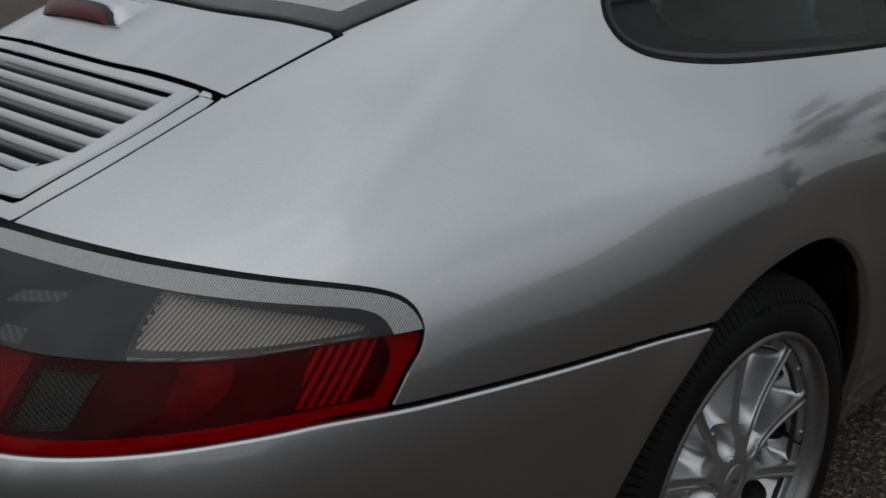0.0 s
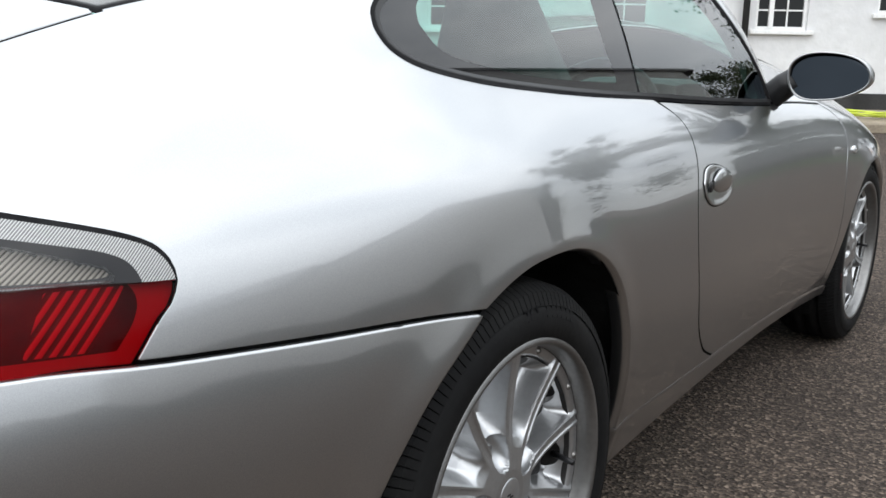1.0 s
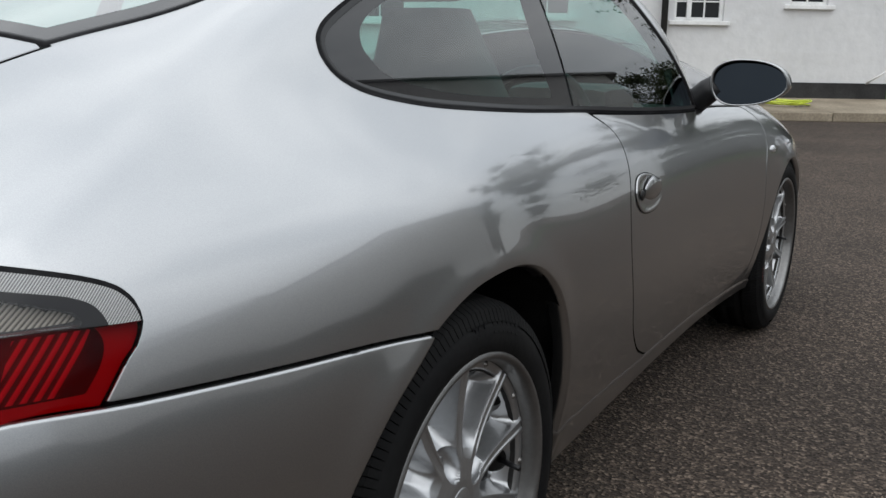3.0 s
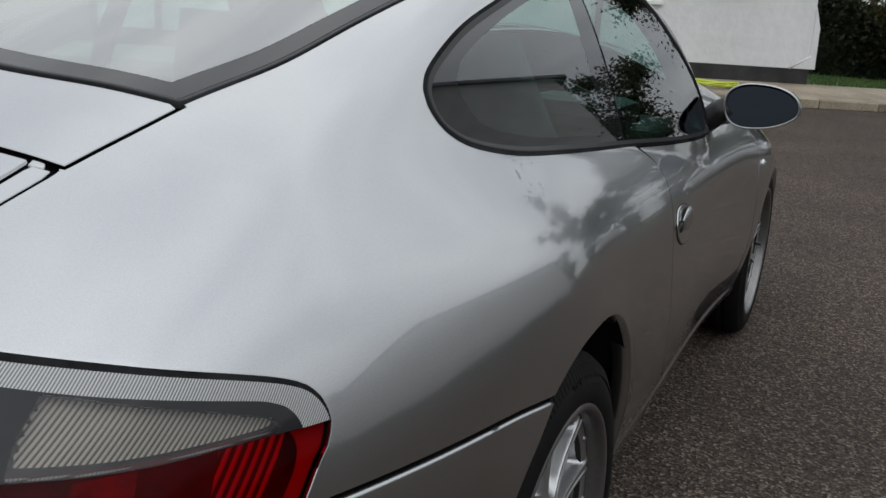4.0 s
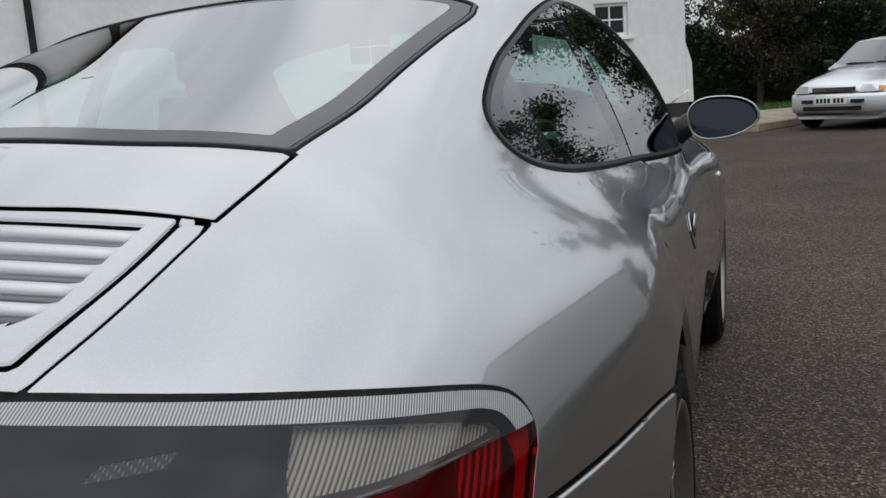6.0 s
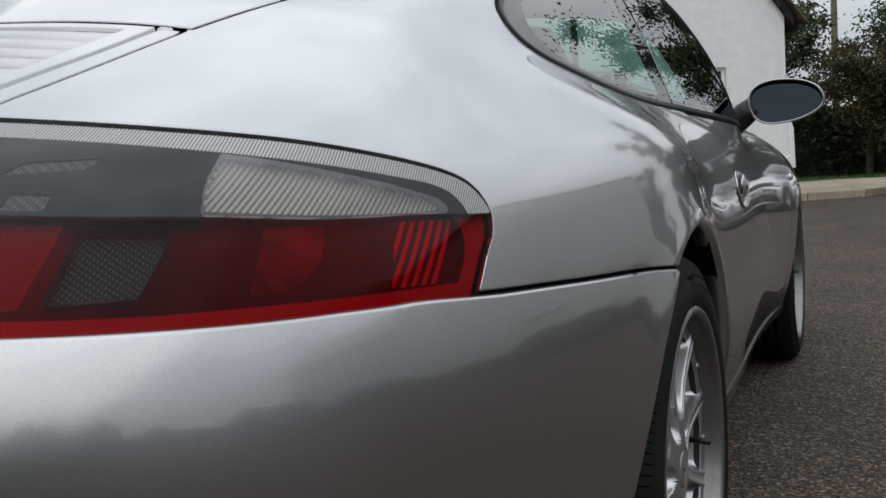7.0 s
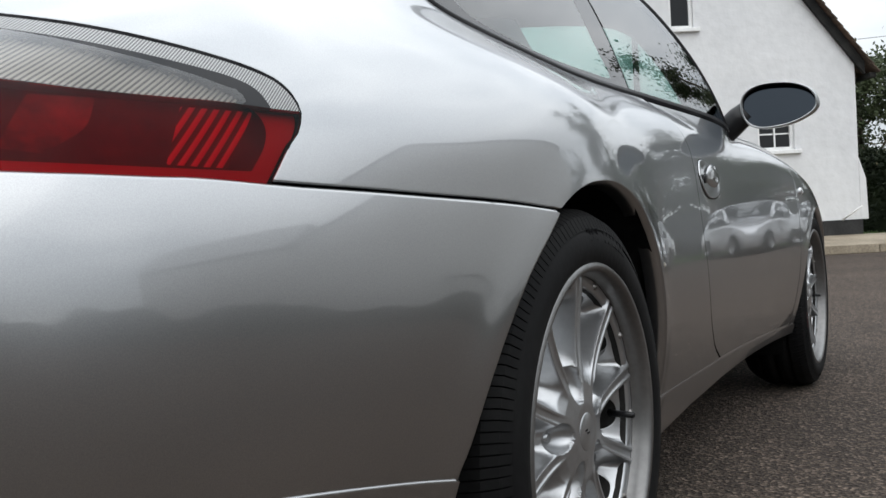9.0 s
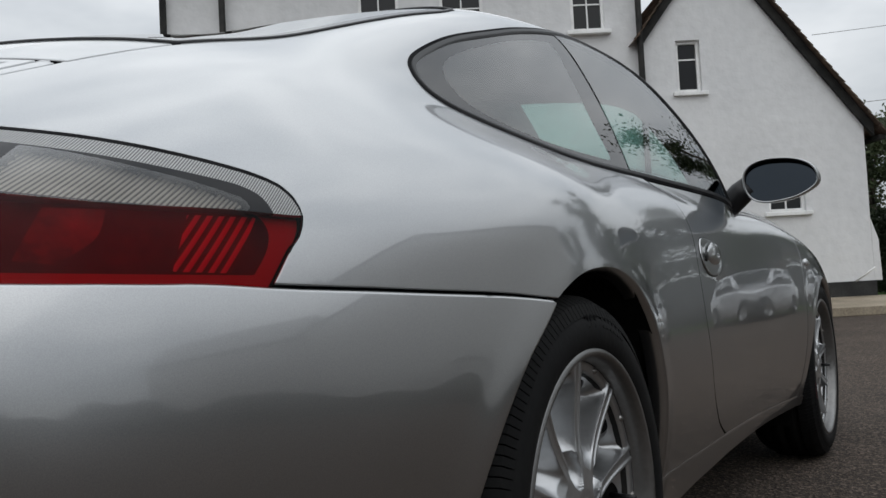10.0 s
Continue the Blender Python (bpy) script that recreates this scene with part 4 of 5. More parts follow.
def body_patch():
    """The right half of the car from the tail's middle, over the side, to the nose."""
    tail = [((0, -.2, .5), radians(a)) for a in np.arange(0, 90, .75)]
    flank = [((0, y, .5), radians(90)) for y in np.arange(-.2, 2.6, .0125)]
    nose = [((0, 2.6, .5), radians(a)) for a in np.arange(90, 180.1, 3)]
    cols = tail + flank + nose
    rows = np.radians(np.arange(-32, 90.01, .75))
    rows[-1] = radians(90)
    o = np.repeat(np.array([c[0] for c in cols]), len(rows), 0)
    ang = np.repeat(np.array([c[1] for c in cols]), len(rows))
    el = np.tile(rows, len(cols))
    d = np.stack([np.sin(ang) * np.cos(el), -np.cos(ang) * np.cos(el), np.sin(el)], 1)
    p = shoot(o, d)
    p[np.abs(p[:, 0]) < 1e-5, 0] = 0
    m = len(rows)
    i, j = np.meshgrid(np.arange(len(cols) - 1), np.arange(m - 1), indexing="ij")
    k = (i * m + j).ravel()
    q = np.stack([k, k + m, k + m + 1, k + 1], 1)
    return Patch(p, body_normals(p), q, [])


# outlines of the panels
GLASSHOUSE = outline([(-.068, 1.022), (-.060, .995), (-.015, .972), (.10, .951), (.26, .936), (.45, .923), (.65, .914), (.92, .900), (1.40, .882)],
                     [(1.40, .882), (1.26, 1.01), (1.12, 1.125), (1.03, 1.205), (.95, 1.252), (.82, 1.277), (.66, 1.267), (.465, 1.230), (.288, 1.183), (.13, 1.136), (.0, 1.082), (-.052, 1.050), (-.068, 1.022)])
QUARTER_CLEAR = outline([(.03, 1.035), (.06, .992), (.16, .968), (.30, .952), (.555, .938)], [(.555, .938), (.545, 1.05), (.575, 1.225)], [(.575, 1.225), (.45, 1.203), (.28, 1.158), (.12, 1.105), (.05, 1.068), (.03, 1.035)])
DOOR = outline([(.655, .914), (.722, .868), (.712, .795), (.682, .693), (.684, .574), (.726, .440), (.80, .362), (.88, .321), (.97, .292), (1.08, .270)], [(1.08, .270), (1.945, .235)], [(1.945, .235), (1.96, .45), (1.968, .66), (1.985, .74), (1.965, .82), (1.90, .862)], [(1.90, .862), (1.65, .873), (1.40, .878), (.92, .893), (.655, .914)])
REAR_ARCH = outline([(.372, .10), (.372, .30), (.358, .42), (.330, .53), (.288, .615), (.212, .673), (.11, .701), (.0, .703), (-.08, .690), (-.155, .661), (-.208, .628), (-.271, .583), (-.327, .526), (-.369, .465), (-.399, .400), (-.42, .34), (-.445, .10)], [(-.445, .10), (.372, .10)])
FRONT_ARCH = outline([(2.35 - .345 * math.cos(a), .325 + .335 * math.sin(a)) for a in np.linspace(-.5, math.pi + .5, 25)])
LAMP = outline([(.42, .878), (.497, .874), (.577, .866), (.667, .855), (.764, .841), (.863, .821), (.925, .804), (.952, .788), (.963, .764), (.955, .742), (.943, .729), (.917, .691)],
               [(.917, .691), (.866, .696), (.813, .697), (.738, .701), (.665, .705), (.58, .711), (.50, .714), (.43, .716)], [(.43, .716), (.40, .80), (.42, .878)])
BUMPER_TOP = spline([(-.2, .716), (.43, .716), (.58, .711), (.738, .701), (.866, .695), (.917, .690), (1.005, .684), (1.133, .676), (1.30, .665), (1.42, .652), (1.7, .63)])
CREASE = spline([(-.2, .418), (.66, .417), (.808, .412), (.878, .406), (.962, .395), (1.086, .374), (1.25, .34)])
SILL_TOP = spline([(.30, .303), (.9, .300), (1.3, .2875), (1.65, .274), (2.1, .259)])
LID = outline([(0, -.518), (.115, -.515), (.269, -.496), (.397, -.452), (.476, -.423)], [(.476, -.423), (.473, -.50), (.464, -.597)], [(.464, -.597), (.430, -.604), (.329, -.628), (.238, -.650), (.12, -.664), (0, -.668)], [(0, -.668), (-.02, -.59), (0, -.518)])
GRILLE = outline([(0, -.676), (.12, -.672), (.238, -.658), (.329, -.637), (.424, -.613)], [(.424, -.613), (.421, -.714), (.402, -.839)], [(.402, -.839), (.25, -.885), (0, -.90)], [(0, -.90), (-.02, -.8), (0, -.676)])
GRILLE_STRIP = outline([(.434, -.614), (.462, -.606)], [(.462, -.606), (.452, -.758), (.434, -.862)], [(.434, -.862), (.25, -.915), (0, -.93)], [(0, -.93), (0, -.908)], [(0, -.908), (.25, -.893), (.412, -.845)], [(.412, -.845), (.430, -.714), (.434, -.614)])
LOUVRES = outline([(0, -.689), (.12, -.684), (.238, -.669), (.329, -.650), (.403, -.630)], [(.403, -.630), (.400, -.70), (.394, -.775), (.360, -.823)], [(.360, -.826), (.2, -.858), (0, -.873)], [(0, -.873), (-.02, -.78), (0, -.689)])
BACKLIGHT = outline([(0, -.508), (.115, -.505), (.269, -.486), (.397, -.442), (.462, -.418)], [(.462, -.418), (.472, -.268), (.480, -.104), (.497, .071), (.508, .20), (.502, .265), (.478, .298), (.30, .325), (0, .335)], [(0, .335), (-.2, .335)], [(-.2, .335), (-.2, -.508)], [(-.2, -.508), (0, -.508)])

SCREEN = outline([(0, 1.36), (.25, 1.345), (.46, 1.31), (.535, 1.33)], [(.535, 1.33), (.585, 1.5), (.605, 1.68), (.60, 1.80)], [(.60, 1.80), (.45, 1.93), (.2, 2.03), (0, 2.05)], [(0, 2.05), (-.02, 1.7), (0, 1.36)])


def seen_from(view, poly, guard=None):
    def f(p):
        d = distance(poly, view(p))
        if guard is not None:
            d = np.where(guard(p), d, .08)
        return d
    return f


glass_f = seen_from(side_view, GLASSHOUSE)
door_f = seen_from(side_view, DOOR)
rear_arch_f = seen_from(side_view, REAR_ARCH)
front_arch_f = seen_from(side_view, FRONT_ARCH)
behind = lambda p: p[:, 1] < -.1
on_top = lambda p: p[:, 2] > .80
lamp_f = seen_from(round_view, LAMP, behind)
lid_f = seen_from(plan_view, LID, on_top)
grille_f = seen_from(plan_view, GRILLE, on_top)
strip_f = seen_from(plan_view, GRILLE_STRIP, on_top)
backlight_f = seen_from(plan_view, BACKLIGHT, on_top)
louvre_f = seen_from(plan_view, LOUVRES, on_top)
screen_f = seen_from(plan_view, SCREEN, lambda p: p[:, 2] > .84)


def bumper_f(p):
    q = round_view(p)
    return np.where(p[:, 1] < .1, q[:, 1] - BUMPER_TOP(q[:, 0]), .05)


def valance_f(p):
    q = round_view(p)
    return np.where(p[:, 1] < .1, q[:, 1] - CREASE(q[:, 0]), .05)


def sill_f(p):
    return np.where((p[:, 1] > .2) & (p[:, 1] < 2.2), p[:, 2] - SILL_TOP(p[:, 1]), .05)


def floor_f(p):
    return np.interp(p[:, 1], [-.6, .1, .3, .49, .70, 1.0, 1.4, 2.0, 2.3, 3.4], [.19, .19, .205, .221, .240, .250, .248, .236, .225, .19]) - p[:, 2]


def flared(patch):
    """Rolls the body outwards towards the wheel arches' edges."""
    p, n = patch.p.copy(), patch.n.copy()
    for f, swell, wide in ((rear_arch_f, .0042, .036), (front_arch_f, .0024, .028)):
        d, e = f(p), .002
        gy = (f(p + (0, e, 0)) - f(p - (0, e, 0))) / (2 * e)
        gz = (f(p + (0, 0, e)) - f(p - (0, 0, e))) / (2 * e)
        near = (d < .078) & (np.abs(p[:, 0]) > .5)
        h = np.where(near, swell * np.exp(-(np.maximum(d, 0) / wide) ** 2), 0)
        slope = np.where(near & (d > 0), -2 * d / wide ** 2 * h, 0)
        g = np.stack([np.zeros(len(p)), gy, gz], 1)
        g = g - n * (g * n).sum(1)[:, None]
        p = p + n * h[:, None]
        n = n - g * slope[:, None]
        n /= np.linalg.norm(n, axis=1)[:, None]
    return Patch(p, n, patch.quads, patch.polys)


def outside(f, gap):
    return lambda p: gap - f(p)


def inside(f, gap=0.0):
    return lambda p: f(p) + gap


def sports_car():
    car = empty("sports_car")
    tagged(car, "silver metallic rear-engined coupe parked on tarmac", "car")
    whole = flared(body_patch()).cut(floor_f)
    left = whole.mirrored()
    g = .0036
    shell = whole
    for f, gap in ((rear_arch_f, 0), (front_arch_f, 0), (glass_f, .0065), (backlight_f, .012), (lamp_f, .003), (lid_f, .0036), (grille_f, .0085), (strip_f, .0034), (door_f, g), (bumper_f, .0062), (sill_f, .004), (screen_f, .012)):
        if f is lamp_f:
            shell = shell.cut(lambda p: .0018 + .0036 * np.clip((p[:, 2] - .75) / .04, 0, 1) - lamp_f(p))
        else:
            shell = shell.cut(outside(f, gap))
    shell = shell.cut(lambda p: .0100 - lid_f(p) - strip_f(p))
    shell.joined(shell.mirrored()).make("body_shell", PAINT, car, "silver metallic painted steel", ((.0007, -.0003), (.0012, -.0012), (.0013, -.0060)), True, edge_turn=.7)

    def both(name, patch, mat, label="", rim=((.0004, -.0002), (.0006, -.0008), (.0006, -.0016)), mirror=True, middle=False, parent=car, edge_turn=.2):
        if middle:
            return patch.joined(patch.mirrored()).make(name, mat, parent, label, rim, True, edge_turn=edge_turn)
        ob = patch.make(name, mat, parent, label, rim)
        if mirror:
            patch.mirrored().make(name, mat, parent, label, rim)
        return ob

    def rolled(patch):
        """Leans the bumper's upper part inwards towards its top edge."""
        p, n, e, swell, wide = patch.p, patch.n, .002, .014, .12
        f = lambda q: round_view(q)[:, 1] - BUMPER_TOP(round_view(q)[:, 0])
        d = np.maximum(-f(p), 0)
        g = -np.stack([(f(p + e * np.eye(3)[k]) - f(p - e * np.eye(3)[k])) / (2 * e) for k in range(3)], 1)
        g = g - n * (g * n).sum(1)[:, None]
        m = n - g * (swell / wide * np.exp(-d / wide))[:, None]
        return Patch(p + n * (swell * (1 - np.exp(-d / wide)))[:, None], m / np.linalg.norm(m, axis=1)[:, None], patch.quads, patch.polys)
    bumper = whole.cut(inside(bumper_f, .0045)).cut(outside(lamp_f, .004)).cut(outside(rear_arch_f, 0)).cut(outside(valance_f, .0012))
    bumper = rolled(bumper).moved(.004)
    both("bumper", bumper, PAINT, "silver painted bumper with a crisp upper edge", ((.0030, -.0010), (.0054, -.0042), (.0060, -.016)), middle=True, edge_turn=1.0)
    both("bumper_valance", rolled(whole.cut(inside(valance_f, .0020)).cut(outside(rear_arch_f, 0))).moved(.0075), PAINT, "", ((.0018, -.0004), (.0042, -.0040), (.0050, -.0120)), middle=True, edge_turn=1.0)
    both("sill", whole.cut(inside(sill_f, 0)).cut(outside(rear_arch_f, 0)).cut(outside(front_arch_f, 0)).moved(.0042), PAINT, "", ((.0022, -.0006), (.0040, -.0030), (.0044, -.012)), edge_turn=1.0)
    # the door with its handle
    door = whole.cut(inside(door_f, g)).cut(outside(glass_f, .012)).cut(outside(sill_f, .0062)).cut(outside(front_arch_f, 0)).moved(-.0009)
    for sgn, patch in ((1, door), (-1, door.mirrored())):
        d = patch.make("door", PAINT, car, "", ((.0002, -.0002),))
        door_handle(d, sgn)
    # dark strips along the door and sill gaps, painted in place of their shade
    both("door_gap_shade", whole.cut(inside(door_f, -.018)).cut(outside(door_f, -.018)).cut(outside(glass_f, .007)).cut(outside(sill_f, -.002)).cut(outside(front_arch_f, .002)).moved(-.0042), DARK, "dark strip standing in for the shade in the door gap", None)
    both("sill_gap_shade", whole.cut(inside(sill_f, -.009)).cut(outside(sill_f, -.006)).cut(outside(rear_arch_f, .002)).cut(outside(front_arch_f, .002)).moved(-.0030), DARK, "", None)
    both("engine_lid", whole.cut(inside(lid_f, .0045)), PAINT, "", middle=True)
    both("lid_edge", whole.cut(inside(strip_f, .0025)), PAINT, "", middle=True)
    grille = both("grille_frame", whole.cut(inside(grille_f, -.001)).cut(outside(louvre_f, 0)), PAINT, "silver louvred engine grille", ((.0006, -.0003), (.0010, -.0014), (.0010, -.0045)), middle=True)
    louvres(grille)
    brake_light(car)
    # dark skin under the gaps, standing in for the shade in them
    liner = whole
    for f, gap in ((rear_arch_f, .004), (front_arch_f, .004), (glass_f, -.004), (backlight_f, -.004), (louvre_f, -.01), (lamp_f, -.001), (screen_f, -.004)):
        liner = liner.cut(outside(f, gap))
    liner.joined(liner.mirrored()).moved(-.014).make("inner_skin", DARK, car, "", None)
    # glazing
    def plain(patch):
        """The same piece with the cabin's own smooth normals."""
        q, e = patch.p, 1e-4
        g = np.stack([cabin_side(*(q + e * np.eye(3)[k]).T) - cabin_side(*(q - e * np.eye(3)[k]).T) for k in range(3)], 1)
        return Patch(q, g / np.linalg.norm(g, axis=1)[:, None], patch.quads, patch.polys)
    def plain_rear(patch):
        """The rear window's own even curve."""
        q = patch.p
        g = np.stack([2 * .248 * q[:, 0], -(.339 + .204 * q[:, 1]), np.ones(len(q))], 1)
        return Patch(q, g / np.linalg.norm(g, axis=1)[:, None], patch.quads, patch.polys)
    b_line = lambda p: p[:, 1] - (.622 + .05 * (p[:, 2] - .92))
    quarter = whole.cut(inside(glass_f, .002)).cut(lambda p: b_line(p) + .003).moved(-.003)
    clear = seen_from(side_view, QUARTER_CLEAR)
    both("quarter_window_border", plain(quarter.cut(outside(clear, 0))), SIDE_FRIT, "glossy black border of the fixed rear side window", None)
    both("quarter_window", plain(quarter.cut(inside(clear, 0))), GREEN_GLASS, "green-tinted fixed rear side window", None)
    both("door_window", plain(whole.cut(inside(glass_f, .002)).cut(lambda p: .003 - b_line(p)).moved(-.002)), GREEN_GLASS, "green-tinted frameless door window", None)
    both("window_pillar", whole.cut(inside(glass_f, .002)).cut(lambda p: b_line(p) - .004).cut(lambda p: -.004 - b_line(p)).moved(-.004), BLACK_RUBBER, "", ((.001, -.004),))
    both("window_seal", whole.cut(inside(glass_f, -(.007))).cut(outside(glass_f, .0005)).moved(.0015), BLACK_RUBBER, "black rubber window seal", ((.0015, -.001), (.002, -.006)))
    both("window_seal_bead", whole.cut(inside(glass_f, -(.0015))).cut(outside(glass_f, -.004)).moved(.004), BLACK_TRIM, "", ((.001, -.001), (.002, -.006)))
    both("rear_window_border", plain_rear(whole.cut(inside(backlight_f, -(-.001))).cut(outside(backlight_f, -.038)).moved(-.002)), FRIT, "black printed border of the rear window", None, middle=True)
    both("rear_window", plain_rear(whole.cut(inside(backlight_f, .0385)).moved(-.002)), REAR_GLASS, "sloping green-tinted rear window", None, middle=True)
    both("rear_window_seal", whole.cut(inside(backlight_f, -(.0095))).cut(outside(backlight_f, .0)).moved(.0010), BLACK_RUBBER, "", ((.0012, -.0006), (.002, -.002), (.0024, -.006)), middle=True)
    both("rear_window_seal_bead", whole.cut(inside(backlight_f, -.0062)).cut(outside(backlight_f, .0032)).moved(.0030), SEAL, "", ((.0008, -.0006), (.0012, -.003)), middle=True)
    both("windscreen", whole.cut(inside(screen_f, .002)).moved(-.002), GREEN_GLASS, "curved green-tinted windscreen", None, middle=True)
    both("windscreen_seal", whole.cut(inside(screen_f, -.010)).cut(outside(screen_f, -.012)).moved(.0005), FRIT, "", None, middle=True)
    for sgn, patch in ((1, whole), (-1, left)):
        tail_lamp(car, patch, sgn)
    wheel_wells(car)
    arch_lip(car, REAR_ARCH[:-8], (-.03, .33))
    arch_lip(car, FRONT_ARCH, (2.35, .33))
    cabin(car)
    side_repeater(car)
    door_mirror(car, 1)
    door_mirror(car, -1)
    road_wheel(car, .882, -.025, .333, .132, 1)
    road_wheel(car, .858, 2.355, .330, .112, 1)
    road_wheel(car, .882, -.025, .333, .132, -1)
    road_wheel(car, .858, 2.355, .330, .112, -1)
    boxed("underbody", (-.55, -.85, .17), (.55, 3.1, .26), DARK, car, .02)
    return car


def on_side(y, z, off=0.0):
    """A point of the right side's surface at y, z, and the surface normal."""
    p = shoot(np.array([(0.0, y, z)]), np.array([(1.0, 0, 0)]))
    n = body_normals(p)
    return Vector(p[0] + n[0] * off), Vector(n[0])


def on_deck(x, y, off=0.0):
    p = shoot(np.array([(x, y, .6)]), np.array([(0.0, 0, 1)]))
    n = body_normals(p)
    return Vector(p[0] + n[0] * off), Vector(n[0])


def door_handle(door, sgn):
    """An oval dished escutcheon with a raised grip and a lock."""
    pts = outline([(.722, .735), (.745, .764), (.80, .769), (.865, .752), (.898, .722), (.885, .697), (.83, .683), (.765, .685), (.730, .705), (.722, .735)])
    c = pts.mean(0)
    verts, faces, rings = [], [], []
    for scale, off in ((1.0, .0), (.985, .0024), (.95, .0028), (.84, .0014), (.55, .0012), (.02, .0012)):
        ring = []
        for q in pts:
            y, z = c + (q - c) * scale
            p, _ = on_side(y, z, off)
            ring.append(len(verts))
            verts.append((p.x * sgn, p.y, p.z))
        rings.append(ring)
    for a, b in zip(rings, rings[1:]):
        k = len(a)
        faces += [(a[i], a[(i + 1) % k], b[(i + 1) % k], b[i]) if sgn > 0 else (a[i], b[i], b[(i + 1) % k], a[(i + 1) % k]) for i in range(k)]
    gasket = []
    for q in pts:
        p, _ = on_side(*(c + (q - c) * 1.035), .0003)
        gasket.append((p.x * sgn, p.y, p.z))
    plate = sheet("door_handle", verts, faces, PAINT, door, "silver oval door handle in a dished surround")
    sheet("gasket", gasket, [tuple(range(len(gasket)))[::sgn]], DARK, plate)
    verts, faces = [], []
    m, n = 14, 12
    for i in range(m):
        t = i / (m - 1)
        y = .772 + .116 * t
        zc = .728 + .004 * math.sin(math.pi * t)
        hz = .025 * math.sin(math.pi * min(max(t * .92 + .04, .02), .98)) ** .6 + .003
        hx = .0085 * math.sin(math.pi * min(max(t * .9 + .05, .02), .98)) ** .5
        p, nn = on_side(y, zc, .0015)
        for k in range(n):
            a = 2 * math.pi * k / n
            verts.append(((p.x + max(0, math.cos(a)) * hx) * sgn, p.y, p.z + math.sin(a) * hz))
    for i in range(m - 1):
        faces += [(i * n + k, i * n + (k + 1) % n, (i + 1) * n + (k + 1) % n, (i + 1) * n + k) for k in range(n)]
    if sgn < 0:
        faces = [f[::-1] for f in faces]
    sheet("grip", verts, faces, PAINT, plate)
    p, _ = on_side(.748, .726, .004)
    v, f = lathe([(0, .012), (.003, .011), (.003, .001)], 16)
    lock = sheet("lock", [(x * sgn, y, z) for x, y, z in v], f, BLACK_TRIM, plate)
    lock.location = (p.x * sgn, p.y, p.z)


def louvres(frame_ob):
    """Curved slats across the engine grille."""
    for k in range(6):
        y = -.704 - k * .0305
        edge = float(np.interp(y, [-.86, -.834, -.808, -.70], [.368, .393, .397, .404]))
        xs = np.concatenate([np.linspace(-edge, -edge + .03, 7)[:-1], np.linspace(-edge + .03, edge - .03, 31), np.linspace(edge - .03, edge, 7)[1:]])
        verts, faces = [], []
        sect = ((.0078, -.028), (.0075, -.012), (.0062, -.0038), (.0042, -.0007), (.0018, 0), (-.0008, -.0008), (-.0032, -.0035), (-.0048, -.0085), (-.0054, -.016), (-.0050, -.028))
        for x in xs:
            yy = y + .36 * x * x
            p, n = on_deck(abs(x), yy)
            q, _ = on_deck(abs(x), yy + .01)
            slope = (q.z - p.z) / .01
            t = min(1.0, (edge - abs(x)) / .014)
            t = t * t * (3 - 2 * t)
            for dy, dz in sect:
                verts.append((x, p.y + dy, p.z + dz * t + dy * slope - .0012))
        m = len(sect)
        for i in range(len(xs) - 1):
            faces += [(i * m + j, i * m + j + 1, (i + 1) * m + j + 1, (i + 1) * m + j) for j in range(m - 1)]
        sheet("slat", verts, [f[::-1] for f in faces], PAINT, frame_ob)
    # dark sheet below the slats that stands in for the shade between them
    verts, faces = [], []
    for y in np.linspace(-.88, -.64, 7):
        for x in np.linspace(-.40, .40, 17):
            p, n = on_deck(abs(x), y, -.03)
            verts.append((x, p.y, p.z))
    faces = [(i * 17 + j, i * 17 + j + 1, (i + 1) * 17 + j + 1, (i + 1) * 17 + j) for i in range(6) for j in range(16)]
    sheet("slat_gap_shade", verts, faces, DARK, frame_ob)


def brake_light(car):
    """High brake light set upright in the back of a low moulding on the engine lid."""
    def strip(name, x1, rows, mat, label=""):
        verts, faces = [], []
        xs, m = np.linspace(-x1, x1, 29), len(rows)
        for x in xs:
            e = (1 - (abs(x) / x1) ** 6) ** .5
            for y, up in rows:
                p, n = on_deck(abs(x), y + .25 * x * x)
                verts.append((x, p.y, p.z + up * e - .0015))
        for i in range(len(xs) - 1):
            faces += [(i * m + j, (i + 1) * m + j, (i + 1) * m + j + 1, i * m + j + 1) for j in range(m - 1)]
        sheet(name, verts, faces, mat, car, label)
    strip("brake_light_housing", .150, [(-.594, 0), (-.591, .016), (-.588, .025), (-.582, .0280), (-.572, .0270), (-.560, .0215), (-.548, .0130), (-.537, .0050), (-.529, 0)], PAINT)
    strip("brake_light_surround", .146, [(-.5965, 0), (-.5945, .014), (-.5905, .0245), (-.587, .0265)], BLACK_TRIM, "black surround of the high brake light")
    strip("brake_light", .130, [(-.5985, .0045), (-.5970, .014), (-.5935, .0225), (-.590, .0245)], BRAKE_RED, "dark red brake light lens")


